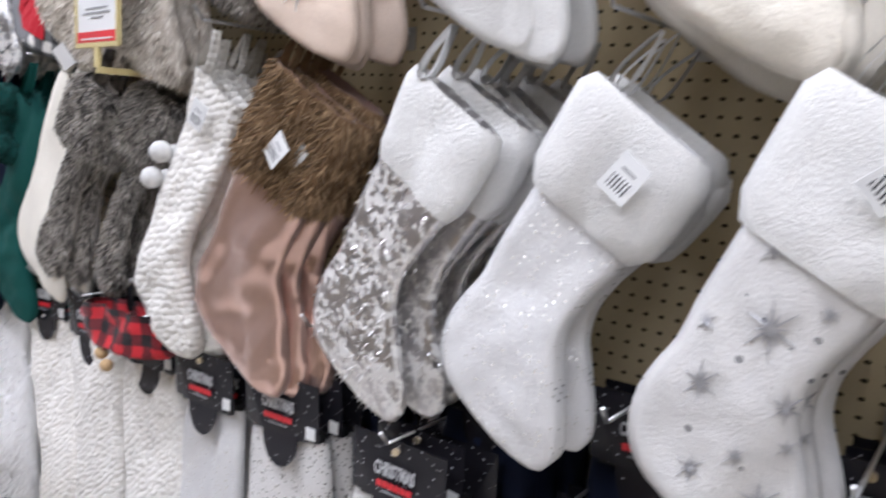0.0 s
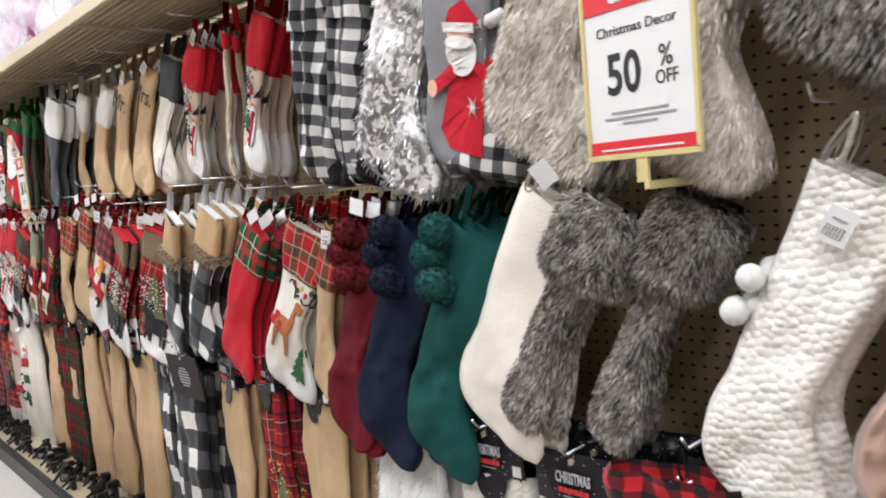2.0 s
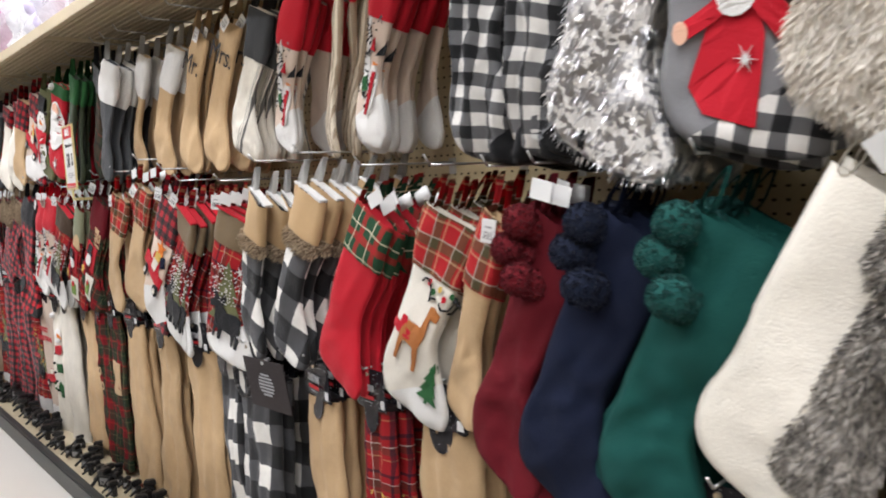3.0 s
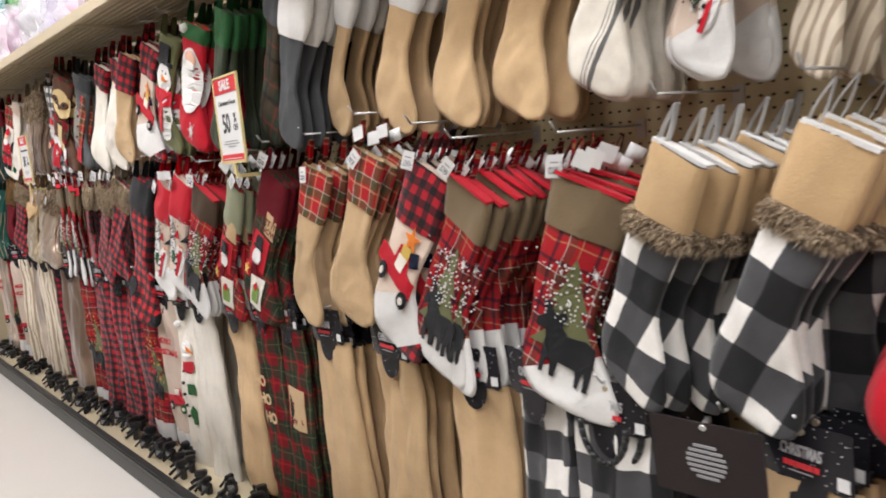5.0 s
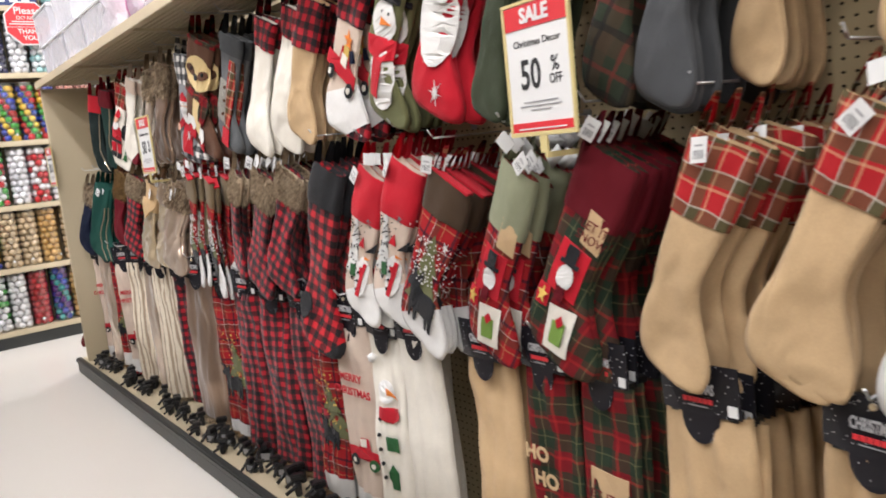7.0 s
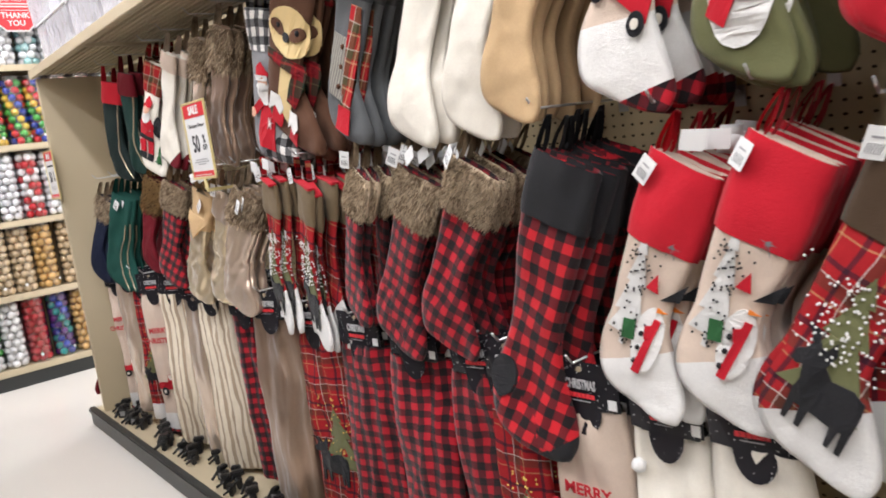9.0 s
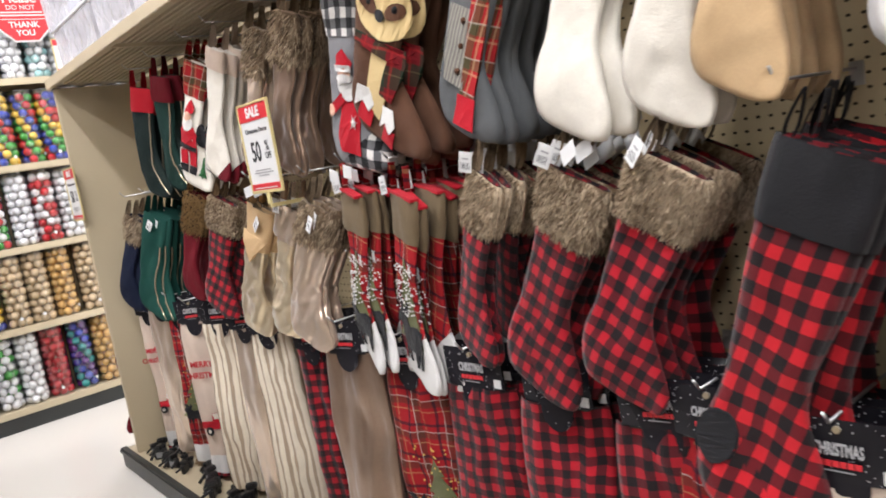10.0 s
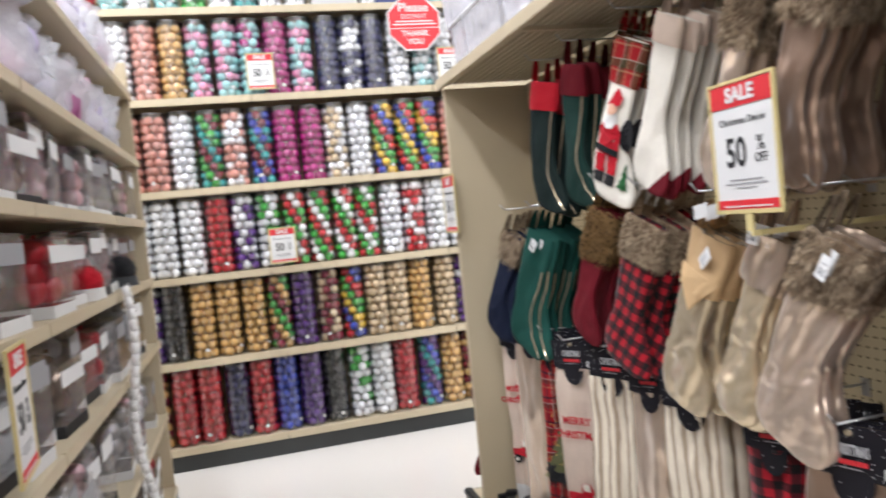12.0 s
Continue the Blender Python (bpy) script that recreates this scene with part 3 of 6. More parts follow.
def price_tag(parent, y, z, x, turn=20, size=1.0, blank=False):
    bm = bmesh.new()
    m = pose(x, y, z, turn, 0, random.uniform(-25, 25))
    r = bmesh.ops.create_cube(bm, size=1.0, matrix=m @ Matrix.Diagonal((0.0015, 0.036 * size, 0.046 * size, 1)))
    tag = part("price_tag", bm, PAPER, parent, "white paper price tag")
    if blank:
        return tag
    bm = bmesh.new()
    bmesh.ops.create_cube(bm, size=1.0, matrix=m @ Matrix.Translation((-0.0011, 0, -0.008 * size)) @ Matrix.Diagonal((0.0008, 0.024 * size, 0.015 * size, 1)))
    part("barcode", bm, BARCODE, tag)
    bm = bmesh.new()
    bmesh.ops.create_cube(bm, size=1.0, matrix=m @ Matrix.Translation((-0.0011, 0, 0.008 * size)) @ Matrix.Diagonal((0.0008, 0.018 * size, 0.003 * size, 1)))
    part("print", bm, GREY_INK, tag)
    return tag


def stocking(label, body, size=0.42, cuff=None, cuff_len=0.22, pile=0, foot=None, foot_t=0.55, toe=None, thick=0.016, folds=0.25, wide=1.0, seed=1,
             loop=None, tag=True, top_tag=True, body_pile=0, pile_len=0.02, wave=0.0, motif=None, lining=None, tag_at=(0.25, -0.12), piping=None, flare=0.0, toe_t=0.88):
    thing = new("stocking")
    wide *= 0.82
    L = [((u - 0.19 * v) * size * wide, v * size) for u, v in HEEL]
    R = [((u - 0.19 * v) * size * wide, v * size) for u, v in SHIN]
    c = Cloth(L, R, thick * (0.5 if thick < 0.0185 else 0.6), seed=seed, folds=folds + 0.15, wave=wave)
    c.shear, c.widen = 0.19, wide
    t_end = foot_t if foot else toe_t if toe else 1.0
    bm = c.mesh(0.0, t_end)
    if body_pile:
        fuzz(bm, body_pile, pile_len * 1.25, 0.0016, seed, 1.9)
    part("leg", bm, body, thing, smooth=True)
    if foot:
        part("foot", c.mesh(foot_t, toe_t if toe else 1.0), foot, thing, smooth=True)
    if toe:
        part("toe", c.mesh(toe_t, 1.0, grow=0.001), toe, thing, smooth=True)
    cuff_len *= 0.62
    if cuff:
        bm = c.mesh(0.001, cuff_len, grow=(0.012 if pile else 0.008) + flare, rows=7, hem=0.7 if pile else 0.35)
        if pile and cuff is not WHITE:
            fuzz(bm, pile, pile_len * 1.1, 0.0014, seed + 3, 1.2)
        part("cuff", bm, cuff, thing, smooth=True)
    if piping:
        bm = bmesh.new()
        line = [c.at(t, u, -1) for t, u in zip(np.linspace(cuff_len, 0.95, 16), np.linspace(0.9, 0.62, 16))]
        tube(bm, [(a[0] - 0.003, a[1], a[2]) for a in line], 0.0035)
        part("piping", bm, piping, thing, "gold cord piping")
    if lining:
        bm = bmesh.new()
        for y0, y1 in ((c.at(0, 0.02, -1)[1], c.at(0, 0.98, -1)[1]),):
            box(bm, -0.012, 0.012, min(y0, y1), max(y0, y1), -0.003, 0.004)
        part("lining", bm, lining, thing)
    loop_part(thing, loop or cuff or body, place=(0, -0.02, 0.0))
    if tag:
        u, v = tag_at
        px, py, pz = c.spot(u * size, v * size, 0.018 + (0.012 if pile else 0))
        price_tag(thing, py, pz, px, random.uniform(-30, 30))
    if top_tag and seed % 3 == 0 and not body_pile:
        price_tag(thing, -0.03 - 0.02 * (seed % 4), 0.045 + 0.012 * (seed % 3), -0.035, 35 + 20 * (seed % 5), 0.95, blank=True)
    if motif:
        motif(thing, c, size)
    tagged(thing, label, "stocking")
    return thing


BARE = ("leg", "foot", "toe", "cuff", "hanging_loop", "lining", "fur_trim", "price_tag", "barcode", "print", "piping", "pompom", "folded_cloth", "lower_cloth", "hem", "header_card", "hanger_clip")


REAR = []                             # (mesh, matrix) of the goods far back on the hooks


def back_copy(thing, m, k):
    """A copy further back on the hook; what is sewn on its hidden face is left off, and from the fourth on only the cloth goes into one joined mesh."""
    if k > 2:
        m = m @ Matrix.Diagonal((*thing.scale, 1))
        for c in thing.children_recursive:
            if c.name.split(".")[0] in BARE and c.name.split(".")[0] not in ("barcode", "print"):
                REAR.append((c.data, m))
        return
    ob = copy_thing(thing, m)
    if k > 1:
        for c in list(ob.children_recursive)[::-1]:
            if c.name.split(".")[0] not in BARE:
                bpy.data.objects.remove(c)


def join_rear(name, label):
    """All goods of the list in one mesh."""
    mats, verts, faces, slots, n = [], [], [], [], 0
    for me, m in REAR:
        co = np.empty(len(me.vertices) * 3)
        me.vertices.foreach_get("co", co)
        mm = np.array(m)
        verts.append(co.reshape(-1, 3) @ mm[:3, :3].T + mm[:3, 3])
        if me.materials[0] not in mats:
            mats.append(me.materials[0])
        slot = mats.index(me.materials[0])
        for p in me.polygons:
            faces.append([n + i for i in p.vertices])
            slots.append(slot)
        n += len(me.vertices)
    out = bpy.data.meshes.new(name)
    out.from_pydata(np.concatenate(verts), [], faces)
    for mt in mats:
        out.materials.append(mt)
    out.polygons.foreach_set("material_index", slots)
    out.polygons.foreach_set("use_smooth", [True] * len(faces))
    tagged(new(name, out), label, "stockings", kind="stuff")


def hang(thing, y, z, tilt=27.0, n=4, x=FRONT, step=0.036, yaw=0.0, group="", drift=0.0, straight=None, turn=None):
    """Hang a thing at the front of its hook and n-1 copies behind it."""
    rng = random.Random(int(y * 1000 + z * 77))
    yaw = (yaw + 20) * 0.5 + (14 if y > 6.9 else 0) if turn is None else turn
    tilt = tilt * 0.6 + 18 if straight is None else straight
    size = Matrix.Diagonal((*thing.scale, 1))
    n += 3 if y > 2.3 else 1
    step *= 0.88
    n = min(n, int((1.05 - x) / step) + 1)
    thing.matrix_basis = pose(x, y, z, tilt, 0, yaw) @ size
    if group:
        thing["group"] = group
    for k in range(1, n):
        back_copy(thing, pose(x + k * step, y + rng.uniform(-.012, .012) - drift * k, z + rng.uniform(-.014, .006), tilt + rng.uniform(-5, 5), rng.uniform(-3, 3), yaw + rng.uniform(-9, 9)), k)
    peg_hook(y + 0.0, z + 0.075, x - 0.02)


HOOK = []


def peg_hook(y, z, x):
    if not HOOK:
        h = new("peg_hook")
        bm = bmesh.new()
        rod(bm, (-0.3, 0, 0), (0, 0, 0), 0.0028, 6)
        rod(bm, (-0.3, 0, 0), (-0.318, 0, 0.022), 0.0028, 6)
        part("wire", bm, STEEL, h)
        box_part("back_clip", (-0.003, 0.0, -0.012, 0.012, -0.03, 0.012), STEEL, h)
        tagged(h, "zinc wire peg hook on the pegboard", "hook", "peg hooks")
        h.matrix_basis = pose(PEG, y, z)
        HOOK.append(h)
    else:
        copy_thing(HOOK[0], pose(PEG, y, z))


# ---- motifs ----
def moose_motif(thing, c, s):
    rng = random.Random(5)
    patch("tree", moved(TREE, s * 0.22, -s * 0.76, s * 0.44), c, OLIVE, thing, 0.001, "olive felt fir tree")
    patch("moose", moved(MOOSE, s * 0.28, -s * 0.76, s * 0.34), c, BLACK, thing, 0.004, "black felt moose")
    beads("beadwork", c, thing, [(s * (0.2 + rng.gauss(0, 0.09)), -s * (0.36 + rng.random() * 0.26)) for _ in range(110)], 0.0028, WHITE)
    patch("snowflake", moved(FLAKE, s * 0.33, -s * 0.36, s * 0.04), c, WHITE, thing, 0.002)


def snowman_tree_motif(thing, c, s):
    rng = random.Random(8)
    patch("tree", [(s * 0.13 + u * s * 0.26, -s * 0.74 + v * s * 0.46) for u, v in TREE], c, WHITE, thing, 0.001, "white flocked tree")
    beads("twig_pattern", c, thing, [(s * (0.13 + rng.gauss(0, 0.05)), -s * (0.36 + rng.random() * 0.4)) for _ in range(60)], 0.0026, BLACK)
    patch("snowman_body", ring(18, s * 0.09, s * 0.14, s * 0.29, -s * 0.7), c, WHITE, thing, 0.003)
    patch("scarf", moved(SQUARE, s * 0.29, -s * 0.66, s * 0.05, turn=20), c, RED, thing, 0.006)
    patch("scarf_tail", [(s * .3, -s * .6), (s * .34, -s * .6), (s * .3, -s * .84), (s * .25, -s * .84)], c, RED, thing, 0.006)
    patch("mitten", moved(SQUARE, s * 0.17, -s * 0.69, s * 0.08, turn=15), c, FIR, thing, 0.006)
    patch("hat", [(s * .3, -s * .52), (s * .4, -s * .5), (s * .42, -s * .42), (s * .36, -s * .47)], c, BLACK, thing, 0.006)
    patch("cardinal", [(s * .2, -s * .5), (s * .28, -s * .5), (s * .25, -s * .43)], c, RED, thing, 0.006)
    patch("carrot_nose", [(s * .3, -s * .55), (s * .36, -s * .56), (s * .3, -s * .57)], c, ORANGE, thing, 0.008)
    beads("buttons", c, thing, [(s * .25, -s * (.68 + .06 * k)) for k in range(3)], 0.006, BLACK)
    patch("snowflake", moved(FLAKE, s * 0.28, -s * 0.31, s * 0.05), c, GREY, thing, 0.002)


def truck_motif(thing, c, s):
    patch("truck", moved(TRUCK, s * 0.16, -s * 0.58, s * 0.44, turn=-14), c, RED, thing, 0.004, "red felt pickup truck")
    patch("window", moved(SQUARE, s * 0.2, -s * 0.52, s * 0.08, turn=-14), c, CREAM, thing, 0.008)
    for du, dv in ((-0.12, 0.02), (0.15, -0.05)):
        patch("wheel", ring(14, s * 0.05, None, s * (0.16 + du), s * (dv - 0.645)), c, BLACK, thing, 0.008)
        patch("hub", ring(10, s * 0.022, None, s * (0.16 + du), s * (dv - 0.645)), c, CREAM, thing, 0.0115)
    patch("star", moved(STAR, s * 0.24, -s * 0.38, s * 0.075), c, ORANGE, thing, 0.004, "orange felt star")
    patch("gift", moved(SQUARE, s * 0.31, -s * 0.47, s * 0.08, turn=15), c, NAVY, thing, 0.005)
    patch("gift", moved(SQUARE, s * 0.22, -s * 0.46, s * 0.08, turn=-10), c, GOLD_FELT, thing, 0.006)


def deer_motif(thing, c, s):
    body = [(-.5, -.5), (-.42, -.5), (-.3, -.12), (.0, -.14), (.06, -.5), (.14, -.5), (.14, -.1), (.22, .12), (.2, .4), (.36, .38), (.4, .5), (.22, .58), (.12, .56), (.06, .2), (-.3, .18), (-.42, .02)]
    patch("reindeer", moved(body, s * 0.24, -s * 0.6, s * 0.32), c, fabric_once("caramel_felt", (0.36, 0.13, 0.035)), thing, 0.004, "caramel felt reindeer")
    patch("sleigh", moved(TRUCK, s * 0.1, -s * 0.6, s * 0.2), c, RED, thing, 0.004)
    patch("tree", moved(TREE, s * 0.42, -s * 0.86, s * 0.2), c, FIR, thing, 0.004)
    for k in range(5):
        patch("ornament", ring(10, s * 0.016, None, s * (0.2 + 0.05 * k), -s * (0.33 + 0.03 * (k % 2))), c, (RED, FIR, GOLD_FELT)[k % 3], thing, 0.003)
    bm = bmesh.new()
    for k in range(2):
        base = Vector((s * 0.31, -s * 0.41))
        prev = None
        for i in range(9):
            a = i * 0.62
            u, v = base.x + (k * 2 - 1) * s * (0.02 + 0.02 * i) - s * 0.02 * math.sin(a * 2), base.y + s * 0.012 * i + s * 0.03 * math.cos(a * 2)
            p = c.spot(u, v, 0.005)
            if prev:
                rod(bm, prev, p, 0.0024, 5)
            prev = p
    tagged(part("antlers", bm, BLACK, thing), kind="stuff")


MADE = {}


def fabric_once(name, color):
    if name not in MADE:
        MADE[name] = fabric(name, color)
    return MADE[name]


def patchwork_motif(word):
    def go(thing, c, s):
        patch("word_patch", moved(SQUARE, s * 0.29, -s * 0.33, s * 0.16, turn=-6), c, BURLAP, thing, 0.003, "burlap patch with stitched words")
        if word:
            for k, w in enumerate(word):
                words("lettering", w, s * 0.062, MAROON, thing, c.spot(s * 0.29, -s * (0.31 + 0.055 * k), 0.012))
        patch("picture_patch", moved(SQUARE, s * 0.2, -s * 0.55, s * 0.24, turn=-4), c, RED, thing, 0.003)
        patch("snowman_head", ring(16, s * 0.065, s * 0.06, s * 0.2, -s * 0.58), c, WHITE, thing, 0.007)
        patch("hat", [(s * .13, -s * .52), (s * .28, -s * .52), (s * .28, -s * .5), (s * .25, -s * .5), (s * .25, -s * .43), (s * .16, -s * .43), (s * .16, -s * .5), (s * .13, -s * .5)], c, BLACK, thing, 0.01)
        patch("scarf", moved(SQUARE, s * 0.2, -s * 0.66, s * 0.07), c, MAROON, thing, 0.01)
        patch("gift_patch", moved(SQUARE, s * 0.27, -s * 0.83, s * 0.22, turn=8), c, CREAM, thing, 0.003, "cream patch with a green gift")
        patch("gift", moved(SQUARE, s * 0.27, -s * 0.84, s * 0.11, turn=8), c, fabric_once("moss_felt", (0.16, 0.27, 0.05)), thing, 0.007)
        patch("ribbon", moved(SQUARE, s * 0.27, -s * 0.78, s * 0.045, turn=45), c, RED, thing, 0.01)
        patch("star_patch", moved(SQUARE, s * 0.07, -s * 0.72, s * 0.1, turn=5), c, RED, thing, 0.003)
        patch("star", moved(STAR, s * 0.07, -s * 0.72, s * 0.045), c, GOLD_FELT, thing, 0.007)
    return go


def santa_plush_motif(thing, c, s):
    def low_v(v):
        return -s * (0.36 + (v - 0.2) * 0.72)

    def shape(pts):
        return [(s * (0.08 + u * 0.78), low_v(v)) for u, v in pts]

    def blob(n, rx, ry, u, v):
        return ring(n, s * rx * 0.85, s * ry, s * (0.08 + u * 0.78), low_v(v))

    patch("coat", shape([(.02, .85), (.1, .6), (.14, .5), (.32, .5), (.36, .62), (.34, .98), (.1, .95)]), c, RED, thing, 0.003, "red felt Santa coat")
    patch("sleeve", shape([(.14, .5), (.18, .56), (.02, .66), (-.02, .6)]), c, RED, thing, 0.008)
    patch("sleeve", shape([(.3, .52), (.34, .48), (.46, .58), (.42, .64)]), c, RED, thing, 0.008)
    patch("beard", blob(16, 0.1, 0.09, 0.22, 0.44), c, WHITE, thing, 0.008, "white plush beard")
    patch("face", blob(14, 0.075, 0.045, 0.22, 0.35), c, SKIN_PEACH, thing, 0.012)
    patch("moustache", blob(12, 0.09, 0.024, 0.22, 0.39), c, WHITE, thing, 0.014)
    patch("hat", shape([(.12, .32), (.32, .32), (.36, .27), (.26, .17), (.16, .22)]), c, RED, thing, 0.012)
    patch("hat_brim", shape([(.11, .34), (.33, .34), (.33, .29), (.11, .29)]), c, WHITE, thing, 0.015)
    beads("pompom", c, thing, [(s * 0.41, low_v(0.27))], 0.016, WHITE)
    patch("hand", blob(10, 0.035, 0.035, -0.02, 0.64), c, SKIN_PEACH, thing, 0.01)
    patch("hand", blob(10, 0.035, 0.035, 0.46, 0.62), c, SKIN_PEACH, thing, 0.01)
    patch("snowflake", moved(FLAKE, s * 0.3, low_v(0.72), s * 0.045), c, WHITE, thing, 0.008)


def santa_face_motif(thing, c, s):
    patch("beard", ring(20, s * 0.2, s * 0.27, s * 0.22, -s * 0.46), c, WHITE, thing, 0.004, "white plush beard")
    patch("face", ring(16, s * 0.1, s * 0.06, s * 0.24, -s * 0.27), c, SKIN_PEACH, thing, 0.01)
    patch("moustache", ring(12, s * 0.12, s * 0.035, s * 0.22, -s * 0.33), c, WHITE, thing, 0.014)
    patch("snowflake", moved(FLAKE, s * 0.33, -s * 0.86, s * 0.08), c, WHITE, thing, 0.004)
    beads("pompom", c, thing, [(s * 0.08, -s * 0.06)], 0.02, WHITE)


def snowman_face_motif(thing, c, s):
    patch("body", ring(18, s * 0.18, s * 0.2, s * 0.26, -s * 0.72), c, WHITE, thing, 0.003)
    patch("scarf", [(s * .05, -s * .47), (s * .42, -s * .45), (s * .42, -s * .57), (s * .3, -s * .6), (s * .22, -s * .86), (s * .1, -s * .84), (s * .14, -s * .6), (s * .05, -s * .58)], c, RED, thing, 0.007, "red checked scarf")
    patch("head", ring(18, s * 0.15, s * 0.13, s * 0.24, -s * 0.36), c, WHITE, thing, 0.006)
    patch("carrot_nose", [(s * .2, -s * .34), (s * .36, -s * .37), (s * .2, -s * .39)], c, ORANGE, thing, 0.012)
    beads("eyes", c, thing, [(s * .19, -s * .31), (s * .29, -s * .31)], 0.007, BLACK)
    patch("hat", [(s * .06, -s * .24), (s * .42, -s * .24), (s * .42, -s * .2), (s * .34, -s * .2), (s * .34, -s * .06), (s * .14, -s * .06), (s * .14, -s * .2), (s * .06, -s * .2)], c, BLACK, thing, 0.012)


def sloth_motif(thing, c, s):
    patch("face", ring(20, s * 0.2, s * 0.15, s * 0.26, -s * 0.3), c, fabric_once("butter_felt", (0.66, 0.5, 0.25)), thing, 0.004, "butter yellow felt sloth face")
    for du in (-0.1, 0.1):
        patch("eye_patch", moved(ring(12, s * 0.065, s * 0.04), s * (0.26 + du), -s * 0.29, 1, turn=-30 if du < 0 else 30), c, BROWN, thing, 0.008)
        beads("eye", c, thing, [(s * (0.26 + du), -s * 0.28)], 0.011, BLACK)
    patch("nose", ring(12, s * 0.045, s * 0.03, s * 0.26, -s * 0.33), c, BLACK, thing, 0.01)
    patch("belly", [(s * .2, -s * .5), (s * .38, -s * .55), (s * .22, -s * .88), (s * .12, -s * .8)], c, fabric_once("butter_felt", (0.66, 0.5, 0.25)), thing, 0.004)
    patch("scarf", [(s * .06, -s * .44), (s * .44, -s * .46), (s * .44, -s * .53), (s * .34, -s * .75), (s * .24, -s * .73), (s * .32, -s * .54), (s * .06, -s * .5)], c, TARTAN_DARK, thing, 0.008)
    for du, dv in ((0.1, -0.78), (0.3, -0.84)):
        patch("paw", [(s * (du - .06), s * (dv - .06)), (s * du, s * (dv - .02)), (s * (du + .05), s * (dv - .07)), (s * (du + .09), s * (dv - .02)), (s * (du + .06), s * (dv + .06)), (s * (du - .03), s * (dv + .06))], c, WHITE, thing, 0.008)
        patch("cuff_patch", moved(SQUARE, s * (du + .02), s * (dv - .09), s * 0.1, turn=-20), c, RED, thing, 0.006)


def gnome_motif(thing, c, s):
    patch("vest", [(s * .05, -s * .4), (s * .26, -s * .4), (s * .26, -s * .78), (s * .08, -s * .76)], c, CORD, thing, 0.004, "grey ribbed felt vest")
    patch("scarf", [(s * .26, -s * .2), (s * .38, -s * .2), (s * .38, -s * .85), (s * .24, -s * .86)], c, TARTAN_SMALL, thing, 0.007, "red tartan scarf with fringe")
    patch("scarf_end", [(s * .24, -s * .8), (s * .4, -s * .8), (s * .42, -s * .95), (s * .22, -s * .95)], c, RED, thing, 0.01)
    beads("buttons", c, thing, [(s * .2, -s * (.46 + .12 * k)) for k in range(3)], 0.008, BROWN)


def santa_figure_motif(thing, c, s):
    def at(u, v):
        return s * (0.2 + u * 0.9), -s * v

    patch("coat", [at(*p) for p in ((-.14, .7), (-.16, .55), (-.1, .5), (.1, .5), (.16, .56), (.14, .72))], c, RED, thing, 0.003, "red felt Santa coat")
    for du in (-.09, .07):
        patch("trouser_leg", [at(du - .06, .82), at(du - .06, .71), at(du + .06, .71), at(du + .06, .82)], c, RED, thing, 0.003)
        patch("boot", [at(du - .07, .89), at(du - .07, .825), at(du + .06, .825), at(du + .06, .89)], c, BLACK, thing, 0.003)
    patch("belt", [at(-.15, .69), at(-.15, .65), at(.15, .66), at(.15, .7)], c, BLACK, thing, 0.007)
    patch("beard", ring(12, s * 0.08, s * 0.06, *at(0, .48)), c, WHITE, thing, 0.007)
    patch("face", ring(10, s * 0.06, s * 0.035, *at(0, .42)), c, SKIN_PEACH, thing, 0.01)
    patch("hat", [at(-.09, .4), at(.09, .39), at(.12, .34), at(.02, .29)], c, RED, thing, 0.01)
    patch("tree", moved(TREE, s * 0.43, -s * 0.88, s * 0.16), c, FIR, thing, 0.003)
    patch("heel_patch", ring(12, s * 0.07, s * 0.1, s * 0.4, -s * 0.55), c, BLACK, thing, 0.002)


def pompoms(material, r, spots=((0.0, -0.06), (-0.02, -0.17), (0.11, -0.24))):
    def go(thing, c, s):
        for k, (u, v) in enumerate(spots):
            bm = bmesh.new()
            bmesh.ops.create_icosphere(bm, subdivisions=2, radius=r * 0.82, matrix=Matrix.Translation(c.spot(s * u, s * v, r * 0.8)))
            if material is not WHITE:
                fuzz(bm, 2600, 0.0045, 0.001, k, 0.2, False)
            part("pompom", bm, material, thing, "fluffy round pompom", smooth=True)
    return go


def monogram(text):
    def go(thing, c, s):
        words("lettering", text, s * 0.2, INK, thing, c.spot(s * 0.22, -s * 0.22, 0.01))
    return go


# ---- middle row ----
def make(builder, y, z, tilt=27, n=4, **kw):
    builder.scale = (1.06, 1.06, 1.06) if y < 2.3 else (1.0, 0.86, 1.03)
    hang(builder, y, z + (0.01 if y > 2.3 else 0.0), tilt, n, x=kw.pop("x", FRONT - 0.01), group="hanging stockings", **kw)


make(stocking("white stocking printed with silver snowflakes, plush cuff", SNOWPRINT, 0.42, WHITE, 0.26, 900, thick=0.02, seed=1, pile_len=0.009, flare=0.008,
              motif=lambda t, c, s: [patch("snowflake", moved(FLAKE, s * u, -s * v, s * w), c, SILVER_PRINT, t, 0.001, thick=0.001) for u, v, w in ((.2, .5, .08), (.34, .62, .05), (.12, .7, .06), (.42, .85, .07), (.1, .36, .04), (.3, .78, .035), (.05, .58, .03), (.3, .4, .03), (.22, .88, .045), (.4, .7, .03))]), 0.15, 1.38, 30, 4, straight=31)
make(stocking("white stocking printed with silver snowflakes, plush cuff", SNOWPRINT, 0.42, WHITE, 0.26, 900, thick=0.02, seed=2, pile_len=0.009), -0.14, 1.37, 28, 4)
